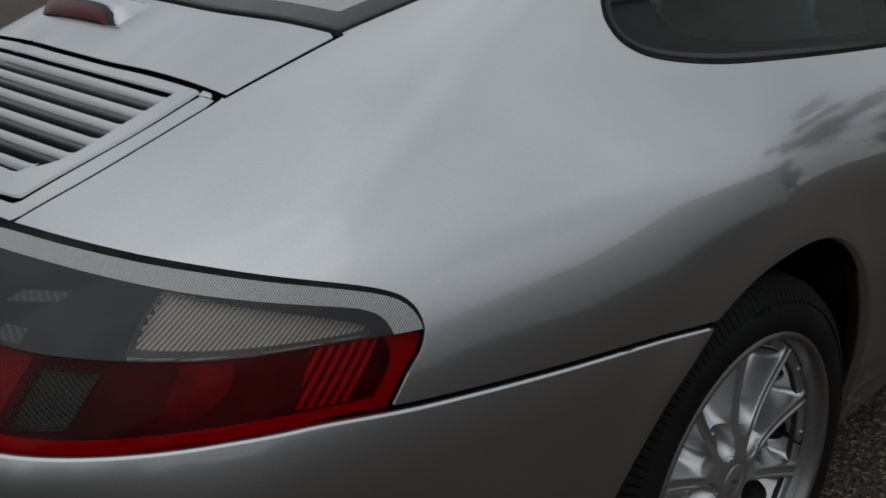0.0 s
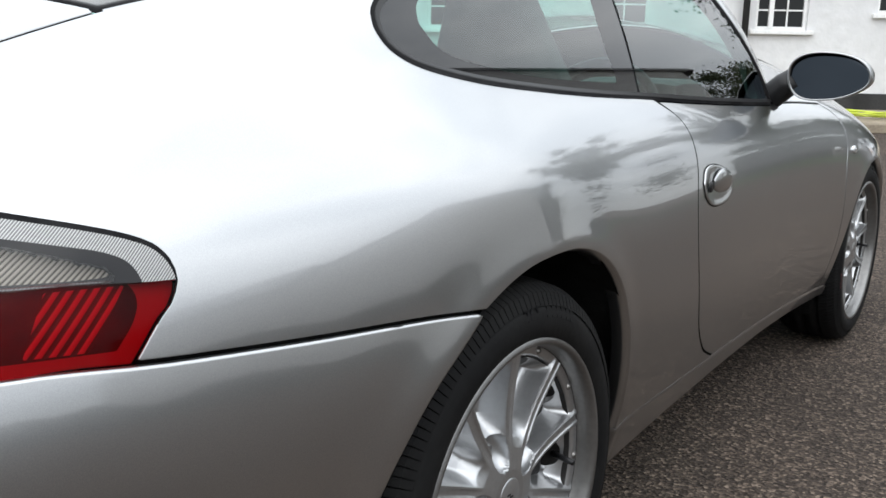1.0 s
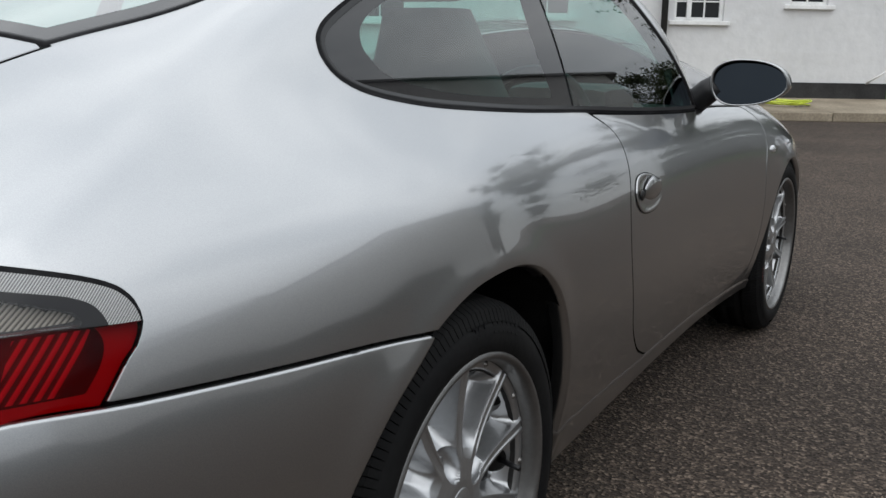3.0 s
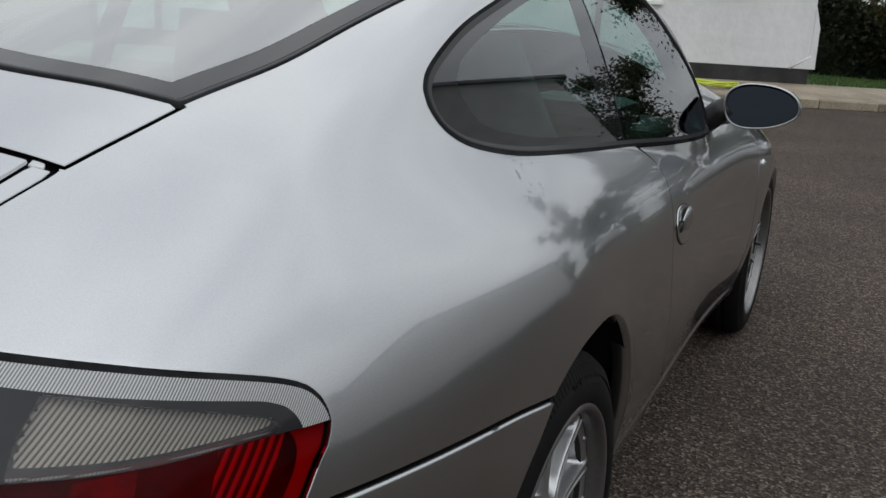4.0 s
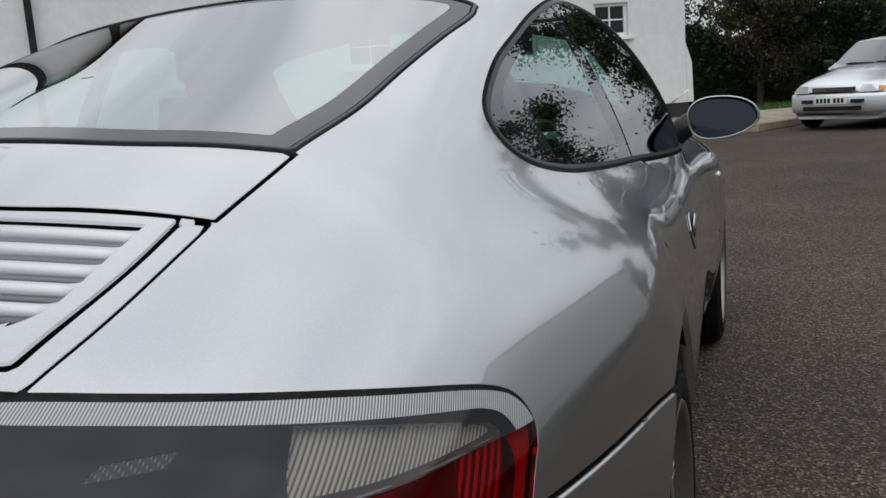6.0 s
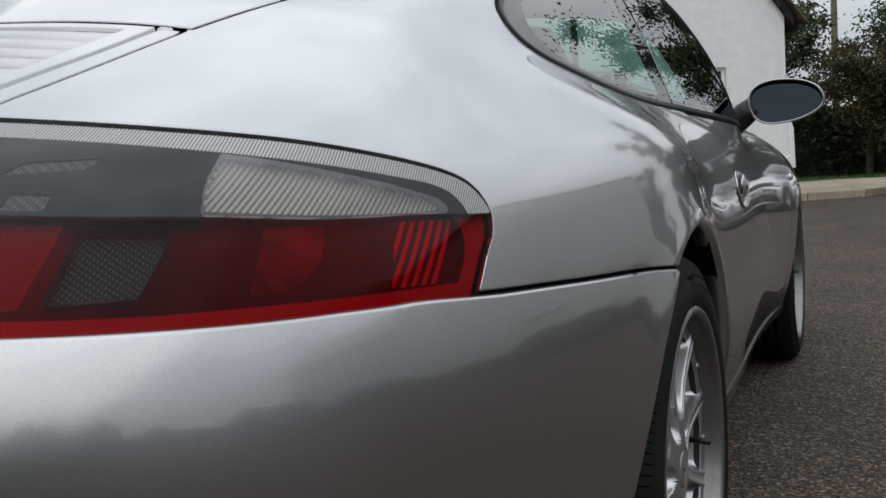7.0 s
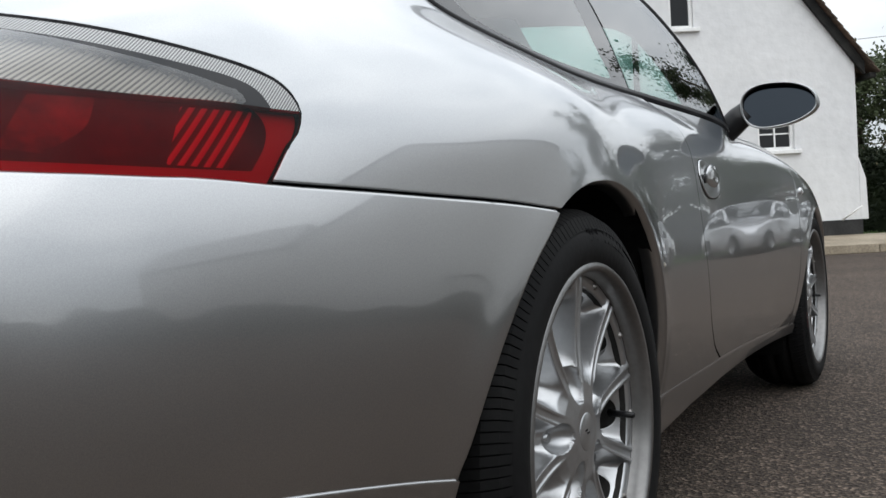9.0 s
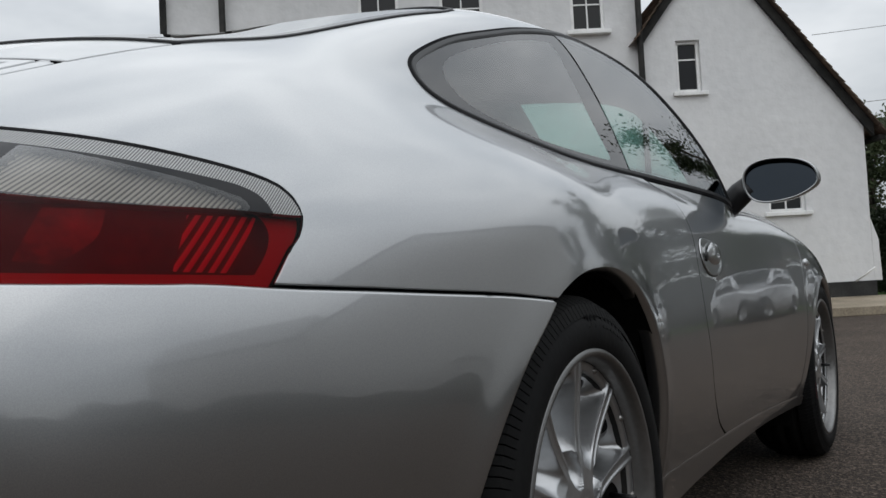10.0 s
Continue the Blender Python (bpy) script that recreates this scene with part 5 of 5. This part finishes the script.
def tail_lamp(car, patch, sgn):
    """Wrap-round lamp: ribbed strip on top, smoked part, red part, moulded reflectors behind clear lenses."""
    view = round_view if sgn > 0 else (lambda p: round_view(p * np.array((-1, 1, 1))))

    def z_of(poly):
        return lambda p: np.where(p[:, 1] < -.1, distance(poly, view(p)), .08)
    lamp_d = z_of(LAMP)
    near = patch.cut(lambda p: np.where(lamp_d(p) < .03, -1.0, 1.0))
    near.polys = []
    lens = near.refined(5).cut(lambda p: lamp_d(p) + .0006)
    fine = near.refined(5)
    gasket = fine.cut(lambda p: lamp_d(p) - .0062).cut(lambda p: -.0004 - lamp_d(p)).cut(lambda p: .725 - p[:, 2]).moved(-.0008)
    red_top = spline([(.30, .815), (.496, .800), (.588, .791), (.686, .783), (.783, .773), (.886, .769), (.94, .765), (1.0, .764)])
    strip_curve = curve([(.30, .876), (.488, .8615), (.619, .847), (.754, .826), (.871, .8025), (.905, .793), (.922, .782), (.931, .764), (.934, .74)])
    strip_low = lambda s: np.interp(s, strip_curve[:, 0], strip_curve[:, 1])

    def red(p):
        q = view(p)
        return q[:, 1] - red_top(q[:, 0])

    def strip(p):
        q = view(p)
        return np.minimum(strip_low(q[:, 0]) - q[:, 1], .934 - q[:, 0])
    hatch = z_of(outline([(.598, .782), (.661, .777)], [(.661, .777), (.633, .729)], [(.633, .729), (.575, .730)], [(.575, .730), (.598, .782)]))
    root = lens.cut(red).cut(lambda p: -hatch(p)).make("tail_lamp", LENS_RED, car, "red and smoked wrap-round tail lamp", ((.001, -.002), (.001, -.012)))
    gasket.make("gasket", BLACK_RUBBER, root, "black rubber gasket round the lamp", None)
    top = lens.cut(lambda p: -red(p))
    top.cut(strip).make("ribbed_strip", STRIP, root, "pale ribbed strip along the lamp's top", ((.0005, -.004),), uv=view)
    lens.cut(red).cut(hatch).make("clear_lens", LENS_DARK, root, "dark pane over the hatched reflector", None)
    deep = lens.moved(-.011)
    ragged = lambda p: .0028 * np.sin((view(p) @ np.array((.669, .743))) * 2 * math.pi * 120)
    whole_block = z_of(outline([(.706, .829), (.750, .820), (.84, .797), (.897, .779)], [(.897, .779), (.893, .771), (.783, .776), (.683, .787)], [(.683, .787), (.690, .807), (.706, .829)]))
    block = lambda p: whole_block(p) + ragged(p) * np.clip((red(p) - .008) / .006, 0, 1)
    rib = z_of(outline([(.845, .764), (.915, .762)], [(.915, .762), (.880, .706)], [(.880, .706), (.826, .709)], [(.826, .709), (.845, .764)]))
    glow = z_of(outline([(.725, .770), (.775, .768)], [(.775, .768), (.765, .74), (.735, .718)], [(.735, .718), (.705, .722)], [(.705, .722), (.725, .770)]))
    lit = z_of(outline([(.52, .792), (.588, .785)], [(.588, .785), (.560, .728)], [(.560, .728), (.49, .728)], [(.49, .728), (.52, .792)]))
    bowl = z_of(outline([(.30, .83), (.60, .81), (.80, .79), (.893, .772)], [(.893, .772), (.916, .764), (.925, .748), (.920, .728), (.903, .7035)],
                        [(.903, .7035), (.80, .7075), (.66, .7145), (.50, .7235), (.30, .726)], [(.30, .726), (.28, .78), (.30, .83)]))
    side_rim = lambda p: -bowl(p)
    low = deep.cut(red)
    edge_line = lambda p: np.maximum(np.abs(red(p)) - .0010, np.maximum(.56 - view(p)[:, 0], view(p)[:, 0] - .92))
    lens.moved(-.004).cut(edge_line).make("divider", STRIP, root, "thin pale ribbed divider", None, uv=view)
    low.cut(side_rim).make("red_rim", RED_RIM, root, "", None)
    core = low.cut(lambda p: -side_rim(p))
    for name, f, mat in (("hatched_reflector", hatch, MESH), ("ribbed_reflector", rib, RED_RIB), ("inner_reflector", glow, RED_MID), ("bright_reflector", lit, RED_LIT)):
        core.cut(f).make(name, mat, root, "", None, uv=view)
        core = core.cut(lambda p, f=f: -f(p))
    core.make("lamp_bowl", RED_DARK, root, "", None)
    high = deep.cut(lambda p: -red(p))
    patches = [z_of(q) for q in (outline([(.544, .798), (.551, .810)], [(.551, .810), (.580, .807)], [(.580, .807), (.574, .796)], [(.574, .796), (.544, .798)]), outline([(.539, .825), (.557, .834)], [(.557, .834), (.614, .834)], [(.614, .834), (.601, .826)], [(.601, .826), (.539, .825)]))]
    smoked = top.cut(lambda p: -strip(p))
    smoked.cut(lambda p: whole_block(p) - .004).make("clear_lens", LENS_CLEAR, root, "clear lens over the cream reflector", None)
    smoked = smoked.cut(lambda p: .004 - whole_block(p))
    for f in patches:
        smoked.cut(f).moved(-.0004).make("faint_reflector", SMOKE_RIB, root, "", None, uv=view)
        smoked = smoked.cut(lambda p, f=f: -f(p))
    smoked.make("smoked_lens", SMOKE_LENS, root, "smoked grey upper lens", ((.0005, -.004),))
    high.cut(block).make("cream_reflector", BLOCK, root, "cream ribbed reflector", None, uv=view)
    rest = high.cut(lambda p: -block(p))
    rest.make("smoked_bowl", SMOKE, root, "", None)


def side_repeater(car):
    """Small oval indicator lens on the front wing."""
    verts, faces, n = [], [], 20
    for s, off in ((1, .0005), (.9, .005), (.6, .008), (.05, .009)):
        for k in range(n):
            a = 2 * math.pi * k / n
            p, _ = on_side(2.045 + .030 * s * math.cos(a), .715 + .013 * s * math.sin(a), off)
            verts.append(p)
    for i in range(3):
        faces += [(i * n + k, i * n + (k + 1) % n, (i + 1) * n + (k + 1) % n, (i + 1) * n + k) for k in range(n)]
    sheet("side_repeater", verts, faces, LAMP_GLASS, car, "small clear oval side indicator")


def wheel_wells(car):
    n = 34
    for y, r in ((-.03, .42), (2.35, .385)):
        turn = np.linspace(-.45, math.pi + .45, n)
        at = np.array([(0.0, y + r * math.cos(a), max(.2, .325 + r * math.sin(a))) for a in turn])
        edge = shoot(at, np.tile((1.0, 0, 0), (n, 1)))[:, 0] - .007
        for s in (1, -1):
            verts, faces = [], []
            for j, x in enumerate((0, .50, .48)):
                rr = r if j < 2 else .02
                verts += [((x or edge[k]) * s, y + rr * math.cos(a), .325 + rr * math.sin(a)) for k, a in enumerate(turn)]
            for i in range(2):
                faces += [(i * n + k, i * n + k + 1, (i + 1) * n + k + 1, (i + 1) * n + k) for k in range(n - 1)]
            sheet("wheel_well", verts, faces, DARK, car)


def arch_lip(car, line, mid):
    """The painted flange that turns in along a wheel arch's edge."""
    runs = [q for q in line if q[1] > .27]
    steps = ((.0, .0008), (.0022, -.0016), (.0060, -.0050), (.0085, -.012), (.0088, -.030))
    for s in (1, -1):
        verts, faces, m = [], [], len(steps)
        for y, z in runs:
            p, n = on_side(y, z)
            d = Vector((0, mid[0] - y, mid[1] - z)).normalized()
            for inn, deep in steps:
                q = p + d * inn + Vector((deep, 0, 0))
                verts.append((q.x * s, q.y, q.z))
        for i in range(len(runs) - 1):
            faces += [(i * m + j, i * m + j + 1, (i + 1) * m + j + 1, (i + 1) * m + j)[::s] for j in range(m - 1)]
        sheet("arch_lip", verts, faces, PAINT, car, "")


def road_wheel(car, face, y, r, half, sgn):
    """Tyre with grooves, a deep rim, five twin spokes, bolts, valve, cap, brake disc."""
    w = new("wheel", None)
    w.parent = car
    w.location = ((face - half) * sgn, y, r)
    h, rim_r, turn = half, .241, radians(14)
    prof = [(h - .035, rim_r - .012), (h - .010, rim_r - .004), (h + .003, rim_r + .012), (h + .006, rim_r + .028), (h + .004, rim_r + .048), (h - .003, r - .034), (h - .016, r - .023), (h - .034, r - .012), (h - .046, r - .008)]
    crown = []
    for c in (h * .45, 0, -h * .45):
        crown += [(c + .007, r - .002), (c + .006, r - .010), (c - .006, r - .010), (c - .007, r - .002)]
    prof = prof + crown + [(-a, b) for a, b in prof[::-1]]
    v, f = lathe(prof, 96)
    tyre = sheet("tyre", [(a * sgn, b, c) for a, b, c in v], [q[::-1] for q in f] if sgn > 0 else f, TYRE, w, "low-profile black rubber tyre")
    # tread blocks on the outer shoulder
    bm_v, bm_f = [], []
    side = ((h + .0008, r - .035), (h - .008, r - .016), (h - .027, r - .004), (h * .52, r + .001), (h * .52, r - .010), (h - .034, r - .016), (h - .014, r - .028))
    for k in range(150):
        a0, a1 = 2 * math.pi * k / 150, 2 * math.pi * (k + .85) / 150
        base = len(bm_v)
        for a in (a0, a1):
            for x, rr in side:
                slant = a + .35 * max(0, h - .008 - x)
                bm_v.append((x * sgn, rr * math.cos(slant), rr * math.sin(slant)))
        q = [(0, 1, 8, 7), (1, 2, 9, 8), (2, 3, 10, 9), (3, 4, 11, 10), (6, 5, 4, 3, 2, 1, 0), (7, 8, 9, 10, 11, 12, 13)]
        bm_f += [tuple(base + i for i in t) for t in q]
    tread = sheet("tread", bm_v, bm_f, TYRE, w, "", False)
    tagged(tread, kind="stuff")
    # raised marks on the sidewall
    for a0, n, mat in ((64, 6, TYRE), (200, 8, TYRE), (300, 8, TYRE), (188, 4, RED_MARK)):
        for k in range(n):
            a, da = radians(a0 + 3.1 * k), radians(1.0)
            r0, r1 = (rim_r + .040, rim_r + .056) if mat is TYRE else (rim_r + .034, rim_r + .040)
            q = [(x, rr, aa) for x in (h + .0035, h + .0058) for rr in (r0, r1) for aa in (a - da, a + da)]
            vs = [((x - (.5 * max(0, rr - rim_r - .046))) * sgn, rr * math.cos(aa), rr * math.sin(aa)) for x, rr, aa in q]
            fs = [(4, 5, 7, 6), (0, 1, 5, 4), (2, 6, 7, 3), (0, 4, 6, 2), (1, 3, 7, 5)]
            sheet("sidewall_mark", vs, fs if sgn > 0 else [f[::-1] for f in fs], mat, tyre, "", False)
    if sgn > 0 and y < 1:
        for digit, deg in zip("265", (92.5, 89.0, 85.5)):
            text = bpy.data.curves.new("sidewall_digit", "FONT")
            text.body, text.size, text.extrude, text.align_x = digit, .026, .0010, "CENTER"
            ob = new("sidewall_digit", text)
            ob.parent = tyre
            text.materials.append(BLACK_RUBBER)
            a = radians(deg)
            ob.matrix_local = Matrix(((0, -.28, 1, h + .0035), (math.sin(a), math.cos(a), 0, (rim_r + .040) * math.cos(a)), (-math.cos(a), math.sin(a), 0, (rim_r + .040) * math.sin(a)), (0, 0, 0, 1)))
    rim = [(h - .002, rim_r + .010), (h + .004, rim_r + .005), (h + .003, rim_r - .001), (h - .003, rim_r - .005), (h - .016, rim_r - .008), (h - .029, rim_r - .010), (h - .036, rim_r - .014)]
    v, f = lathe(rim, 96)
    sheet("rim", [(a * sgn, b, c) for a, b, c in v], f if sgn > 0 else [q[::-1] for q in f], RIM_LIP, w, "dull silver alloy rim with bolted edge")
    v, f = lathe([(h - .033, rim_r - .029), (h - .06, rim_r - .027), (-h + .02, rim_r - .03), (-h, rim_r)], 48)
    sheet("wheel_barrel", [(a * sgn, b, c) for a, b, c in v], f if sgn > 0 else [q[::-1] for q in f], BARREL, w, "dusty inner barrel, darkened for the shade behind the spokes")
    ring = [(h - .030, rim_r - .008), (h - .029, rim_r - .021), (h - .034, rim_r - .028), (h - .05, rim_r - .026)]
    v, f = lathe(ring, 72)
    sheet("bolt_ring", [(a * sgn, b, c) for a, b, c in v], f if sgn > 0 else [q[::-1] for q in f], ALLOY, w)
    for k in range(10):
        a = 2 * math.pi * k / 10 + turn
        spoke_sector(h, 1 if k % 2 == 0 else -1).turned(a, sgn).make("spoke", ALLOY, w, "", ((.0002, -.004), (.0004, -.026)))
    v, f = lathe([(h - .0195, .001), (h - .0195, .026), (h - .0205, .0275), (h - .0215, .0285), (h - .025, .029)], 48)
    cap = sheet("centre_cap", [(a * sgn, b, c) for a, b, c in v], [q[::-1] for q in f] if sgn > 0 else f, ALLOY, w)
    for b, c in ((-.004, .003), (.003, -.002)):
        boxed("cap_mark", (min((h - .0196) * sgn, (h - .0188) * sgn), b - .0045, c - .0012), (max((h - .0196) * sgn, (h - .0188) * sgn), b + .0045, c + .0012), BLACK_TRIM, cap)
    for k in range(5):
        a = 2 * math.pi * k / 5 + radians(18) + turn
        v, f = lathe([(h - .050, .001), (h - .048, .007), (h - .070, .009)], 12)
        sheet("wheel_bolt", [(x * sgn, b + .078 * math.cos(a), c + .078 * math.sin(a)) for x, b, c in v], f, ALLOY, w)
    for k in range(10):
        a = 2 * math.pi * (k + .5) / 10 + turn
        v, f = lathe([(h - .0252, .001), (h - .0252, .0030), (h - .0265, .0036), (h - .0272, .0058), (h - .036, .0062)], 10)
        sheet("rim_bolt", [(x * sgn, b + (rim_r - .017) * math.cos(a), c + (rim_r - .017) * math.sin(a)) for x, b, c in v], f, STEEL, w)
    a = radians(-4)
    tube("valve", [((h - .06) * sgn, (rim_r - .036) * math.cos(a), (rim_r - .036) * math.sin(a)), ((h - .012) * sgn, (rim_r - .052) * math.cos(a), (rim_r - .058) * math.sin(a))], [.006, .005], BLACK_TRIM, w, 8)
    v, f = lathe([(h - .10, .07), (h - .10, .155), (h - .125, .155), (h - .125, .07)], 48)
    sheet("brake_disc", [(x * sgn, b, c) for x, b, c in v], f, STEEL, w, "grey steel brake disc")
    cal = boxed("brake_caliper", (-.03, -.055, -.07), (.03, .055, .07), BLACK_TRIM, w, .012)
    cal.location = ((h - .10) * sgn, .135, .02)
    return w


def spoke_sector(h, side):
    """One tenth of the cast wheel face: a twin-edged spoke with scooped flanks, half an opening each side, a bolt pocket on one side."""
    m, n = 64, 57
    r1, w = np.linspace(.026, .2285, m), np.linspace(-1, 1, n)
    half = .0085 + .0028 * np.clip((r1 - .04) / .18, 0, 1)
    far = r1 * math.sin(radians(18))
    edge = np.minimum(1.15 * half, .5 * far)
    part_w = np.abs(w)[None]
    side_t = np.where(part_w < .45, part_w / .45 * edge[:, None], edge[:, None] + (part_w - .45) / .55 * (far - edge)[:, None]) * np.sign(w)[None]
    rr = np.repeat(r1[:, None], n, 1)
    ph = np.arcsin(side_t / rr)

    def depth(r, p):
        t = np.abs(r * np.sin(p))
        reach = r * math.sin(radians(18))
        k = np.clip((r - .04) / .18, 0, 1)
        face = h - .021 - .010 * np.sin(math.pi * k) - .005 * k ** 3
        ridge = .0085 + .0028 * k
        u = np.clip((t - ridge) / np.maximum(np.minimum(.029, reach) - ridge, .002), 0, 1)
        deep = np.interp(r, [.026, .072, .090, .108, .126, .198, .214, .2285], [0, .0005, .008, .030, .046, .044, .014, .003])
        groove = .0026 * np.clip(1 - (t / (ridge * .62)) ** 4, 0, 1) * np.clip((r - .07) / .03, 0, 1)
        x = face - groove - deep * (1 - (1 - u) ** 2.2)
        y0, t0 = .078 * math.cos(radians(18)), .078 * math.sin(radians(18)) * side
        along = (r * np.cos(p) - y0) * math.cos(radians(18)) + (r * np.sin(p) - t0) * math.sin(radians(18)) * side
        across = -(r * np.cos(p) - y0) * math.sin(radians(18)) * side + (r * np.sin(p) - t0) * math.cos(radians(18))
        d = (along / .034) ** 2 + (across / .0215) ** 2
        return np.minimum(x, face - .026 * np.clip(1 - d, 0, 1) ** .55)

    def place(r, p):
        return np.stack([depth(r, p), r * np.cos(p), r * np.sin(p)], -1)
    p = place(rr, ph)
    e = 4e-4
    n3 = np.cross(place(rr + e, ph) - place(rr - e, ph), place(rr, ph + e / rr) - place(rr, ph - e / rr))
    n3 /= np.linalg.norm(n3, axis=-1)[..., None]
    i, j = np.meshgrid(np.arange(m - 1), np.arange(n - 1), indexing="ij")
    k = (i * n + j).ravel()
    face = Patch(p.reshape(-1, 3), n3.reshape(-1, 3), np.stack([k, k + n, k + n + 1, k + 1], 1), [])

    def opening(q):
        r = np.hypot(q[:, 1], q[:, 2])
        t = r * math.sin(radians(18)) - np.abs(q[:, 2])
        room = np.maximum(r * math.sin(radians(18)) - .0275, .004)
        return 1 - (np.abs((r - .168) / .042) ** 2.6 + (np.abs(t) / room) ** 2.6)
    return face.cut(opening)


def door_mirror(car, sgn):
    """Egg-shaped painted housing with a mirror glass facing back."""
    c = Vector((.905, 1.45, .952))
    hx, hz = .102, .062

    def rim_point(a, s=1.0, dy=0.0):
        x, z = math.cos(a), math.sin(a)
        x = math.copysign(abs(x) ** .85, x) * hx * s
        z = math.copysign(abs(z) ** .85, z) * hz * s * (1.0 - (.36 if z < 0 else .04) * math.cos(a))
        return ((c.x + x) * sgn, c.y + dy + .12 * x - .06 * z, c.z + z - .04 * x)
    n = 48
    angles = [2 * math.pi * k / n for k in range(n)]
    verts, faces = [], []
    prof = [(.945, .004), (.955, 0), (1.0, 0), (1.015, .006), (1.02, .02), (1.0, .045), (.90, .08), (.72, .105), (.45, .122), (.02, .128)]
    for s, dy in prof:
        verts += [rim_point(a, s, dy) for a in angles]
    for i in range(len(prof) - 1):
        faces += [(i * n + k, i * n + (k + 1) % n, (i + 1) * n + (k + 1) % n, (i + 1) * n + k) for k in range(n)]
    if sgn < 0:
        faces = [f[::-1] for f in faces]
    hous = sheet("door_mirror", verts, faces, PAINT, car, "silver egg-shaped door mirror on a black foot")
    verts, faces = [], []
    prof = [(.985, .003), (.965, .003), (.955, .005), (.94, .035)]
    for s, dy in prof:
        verts += [rim_point(a, s, dy) for a in angles]
    for i in range(len(prof) - 1):
        faces += [(i * n + k, i * n + (k + 1) % n, (i + 1) * n + (k + 1) % n, (i + 1) * n + k) for k in range(n)]
    sheet("mirror_rim", verts, faces, BLACK_TRIM, hous, "", True)
    verts = [(x, y + .018 + .20 * (z - c.z), z) for x, y, z in (rim_point(a, .945) for a in angles)]
    sheet("mirror_glass", verts, [tuple(range(n))], MIRROR, hous, "mirror glass", False)
    foot = [(.815, 1.47, .945), (.79, 1.475, .925), (.755, 1.48, .895), (.73, 1.485, .87)]
    tube("mirror_foot", [(x * sgn, y, z) for x, y, z in foot], [.030, .036, .036, .03], BLACK_TRIM, hous, 14)
    bm = bmesh.new()
    for p in ((.775, 1.30, .885), (.76, 1.56, .875), (.70, 1.40, .985), (.745, 1.30, .895), (.73, 1.56, .88), (.68, 1.40, .975)):
        bm.verts.new((p[0] * sgn, p[1], p[2]))
    bmesh.ops.convex_hull(bm, input=bm.verts)
    part("sail_panel", bm, BLACK_TRIM, hous)


def seat_shape(name, parent, x, y, z, width, height, lean, mat):
    """A padded seat with an integral head restraint."""
    s = new(name, None)
    s.parent = parent
    s.location = (x, y, z)
    verts, faces = [], []
    m, n = 16, 14
    for i in range(m):
        t = i / (m - 1)
        zz = height * t
        hw = width / 2 * (1 - .10 * t) if t < .68 else width / 2 * (.90 - 1.35 * (t - .68)) + .0
        hw = max(hw, .085 if t < .985 else .06)
        th = .075 * (1 - .35 * t)
        yy = -lean * zz
        for k in range(n):
            a = 2 * math.pi * k / n
            cx, cy = math.cos(a), math.sin(a)
            verts.append((hw * math.copysign(abs(cx) ** .6, cx), yy + th * math.copysign(abs(cy) ** .8, cy) + (.03 * abs(cx) ** 3), zz))
    for i in range(m - 1):
        faces += [(i * n + k, i * n + (k + 1) % n, (i + 1) * n + (k + 1) % n, (i + 1) * n + k) for k in range(n)]
    faces += [tuple(range(n))[::-1], tuple((m - 1) * n + k for k in range(n))]
    sheet("backrest", verts, faces, mat, s)
    part("seat_cushion", box(bmesh.new(), (-width / 2, -.05, -.10), (width / 2, .50, .06), .05), mat, s, "", True)
    return s


def cabin(car):
    boxed("cabin_floor", (-.66, -.30, .26), (.66, 1.95, .30), CLOTH, car)
    for x in (.36, -.36):
        seat_shape("front_seat", car, x, .80, .40, .46, .72, .24, CLOTH)
    boxed("parcel_shelf", (-.52, -.46, .70), (.52, .30, .80), CLOTH, car, .04)
    for x in (.28, -.28):
        boxed("rear_seat_back", (x - .24, .18, .52), (x + .24, .30, .86), CLOTH, car, .05)
    boxed("dashboard", (-.66, 1.42, .55), (.66, 1.85, .86), CLOTH, car, .06)
    boxed("instrument_hood", (.20, 1.34, .80), (.54, 1.60, .93), CLOTH, car, .05)
    ring = [(.37 + .185 * math.cos(a), 1.17 + .06 * math.sin(a), .80 + .175 * math.sin(a)) for a in np.linspace(0, 2 * math.pi, 40, endpoint=False)]
    wheel = tube("steering_wheel", ring, .014, CLOTH, car, 10, True)
    for a in (0, math.pi, -math.pi / 2):
        tube("spoke", [(.37, 1.19, .80), (.37 + .175 * math.cos(a), 1.17 + .055 * math.sin(a), .80 + .165 * math.sin(a))], [.03, .014], CLOTH, wheel, 8)
    tube("steering_column", [(.37, 1.18, .80), (.37, 1.45, .72)], .035, CLOTH, car)
    boxed("interior_mirror", (-.11, 1.22, 1.165), (.11, 1.25, 1.225), BLACK_TRIM, car, .015)
    for s in (1, -1):
        boxed("door_lining", (s * .74 - .02, .62, .33), (s * .74 + .02, 1.72, .86), CLOTH, car, .015)


sports_car()
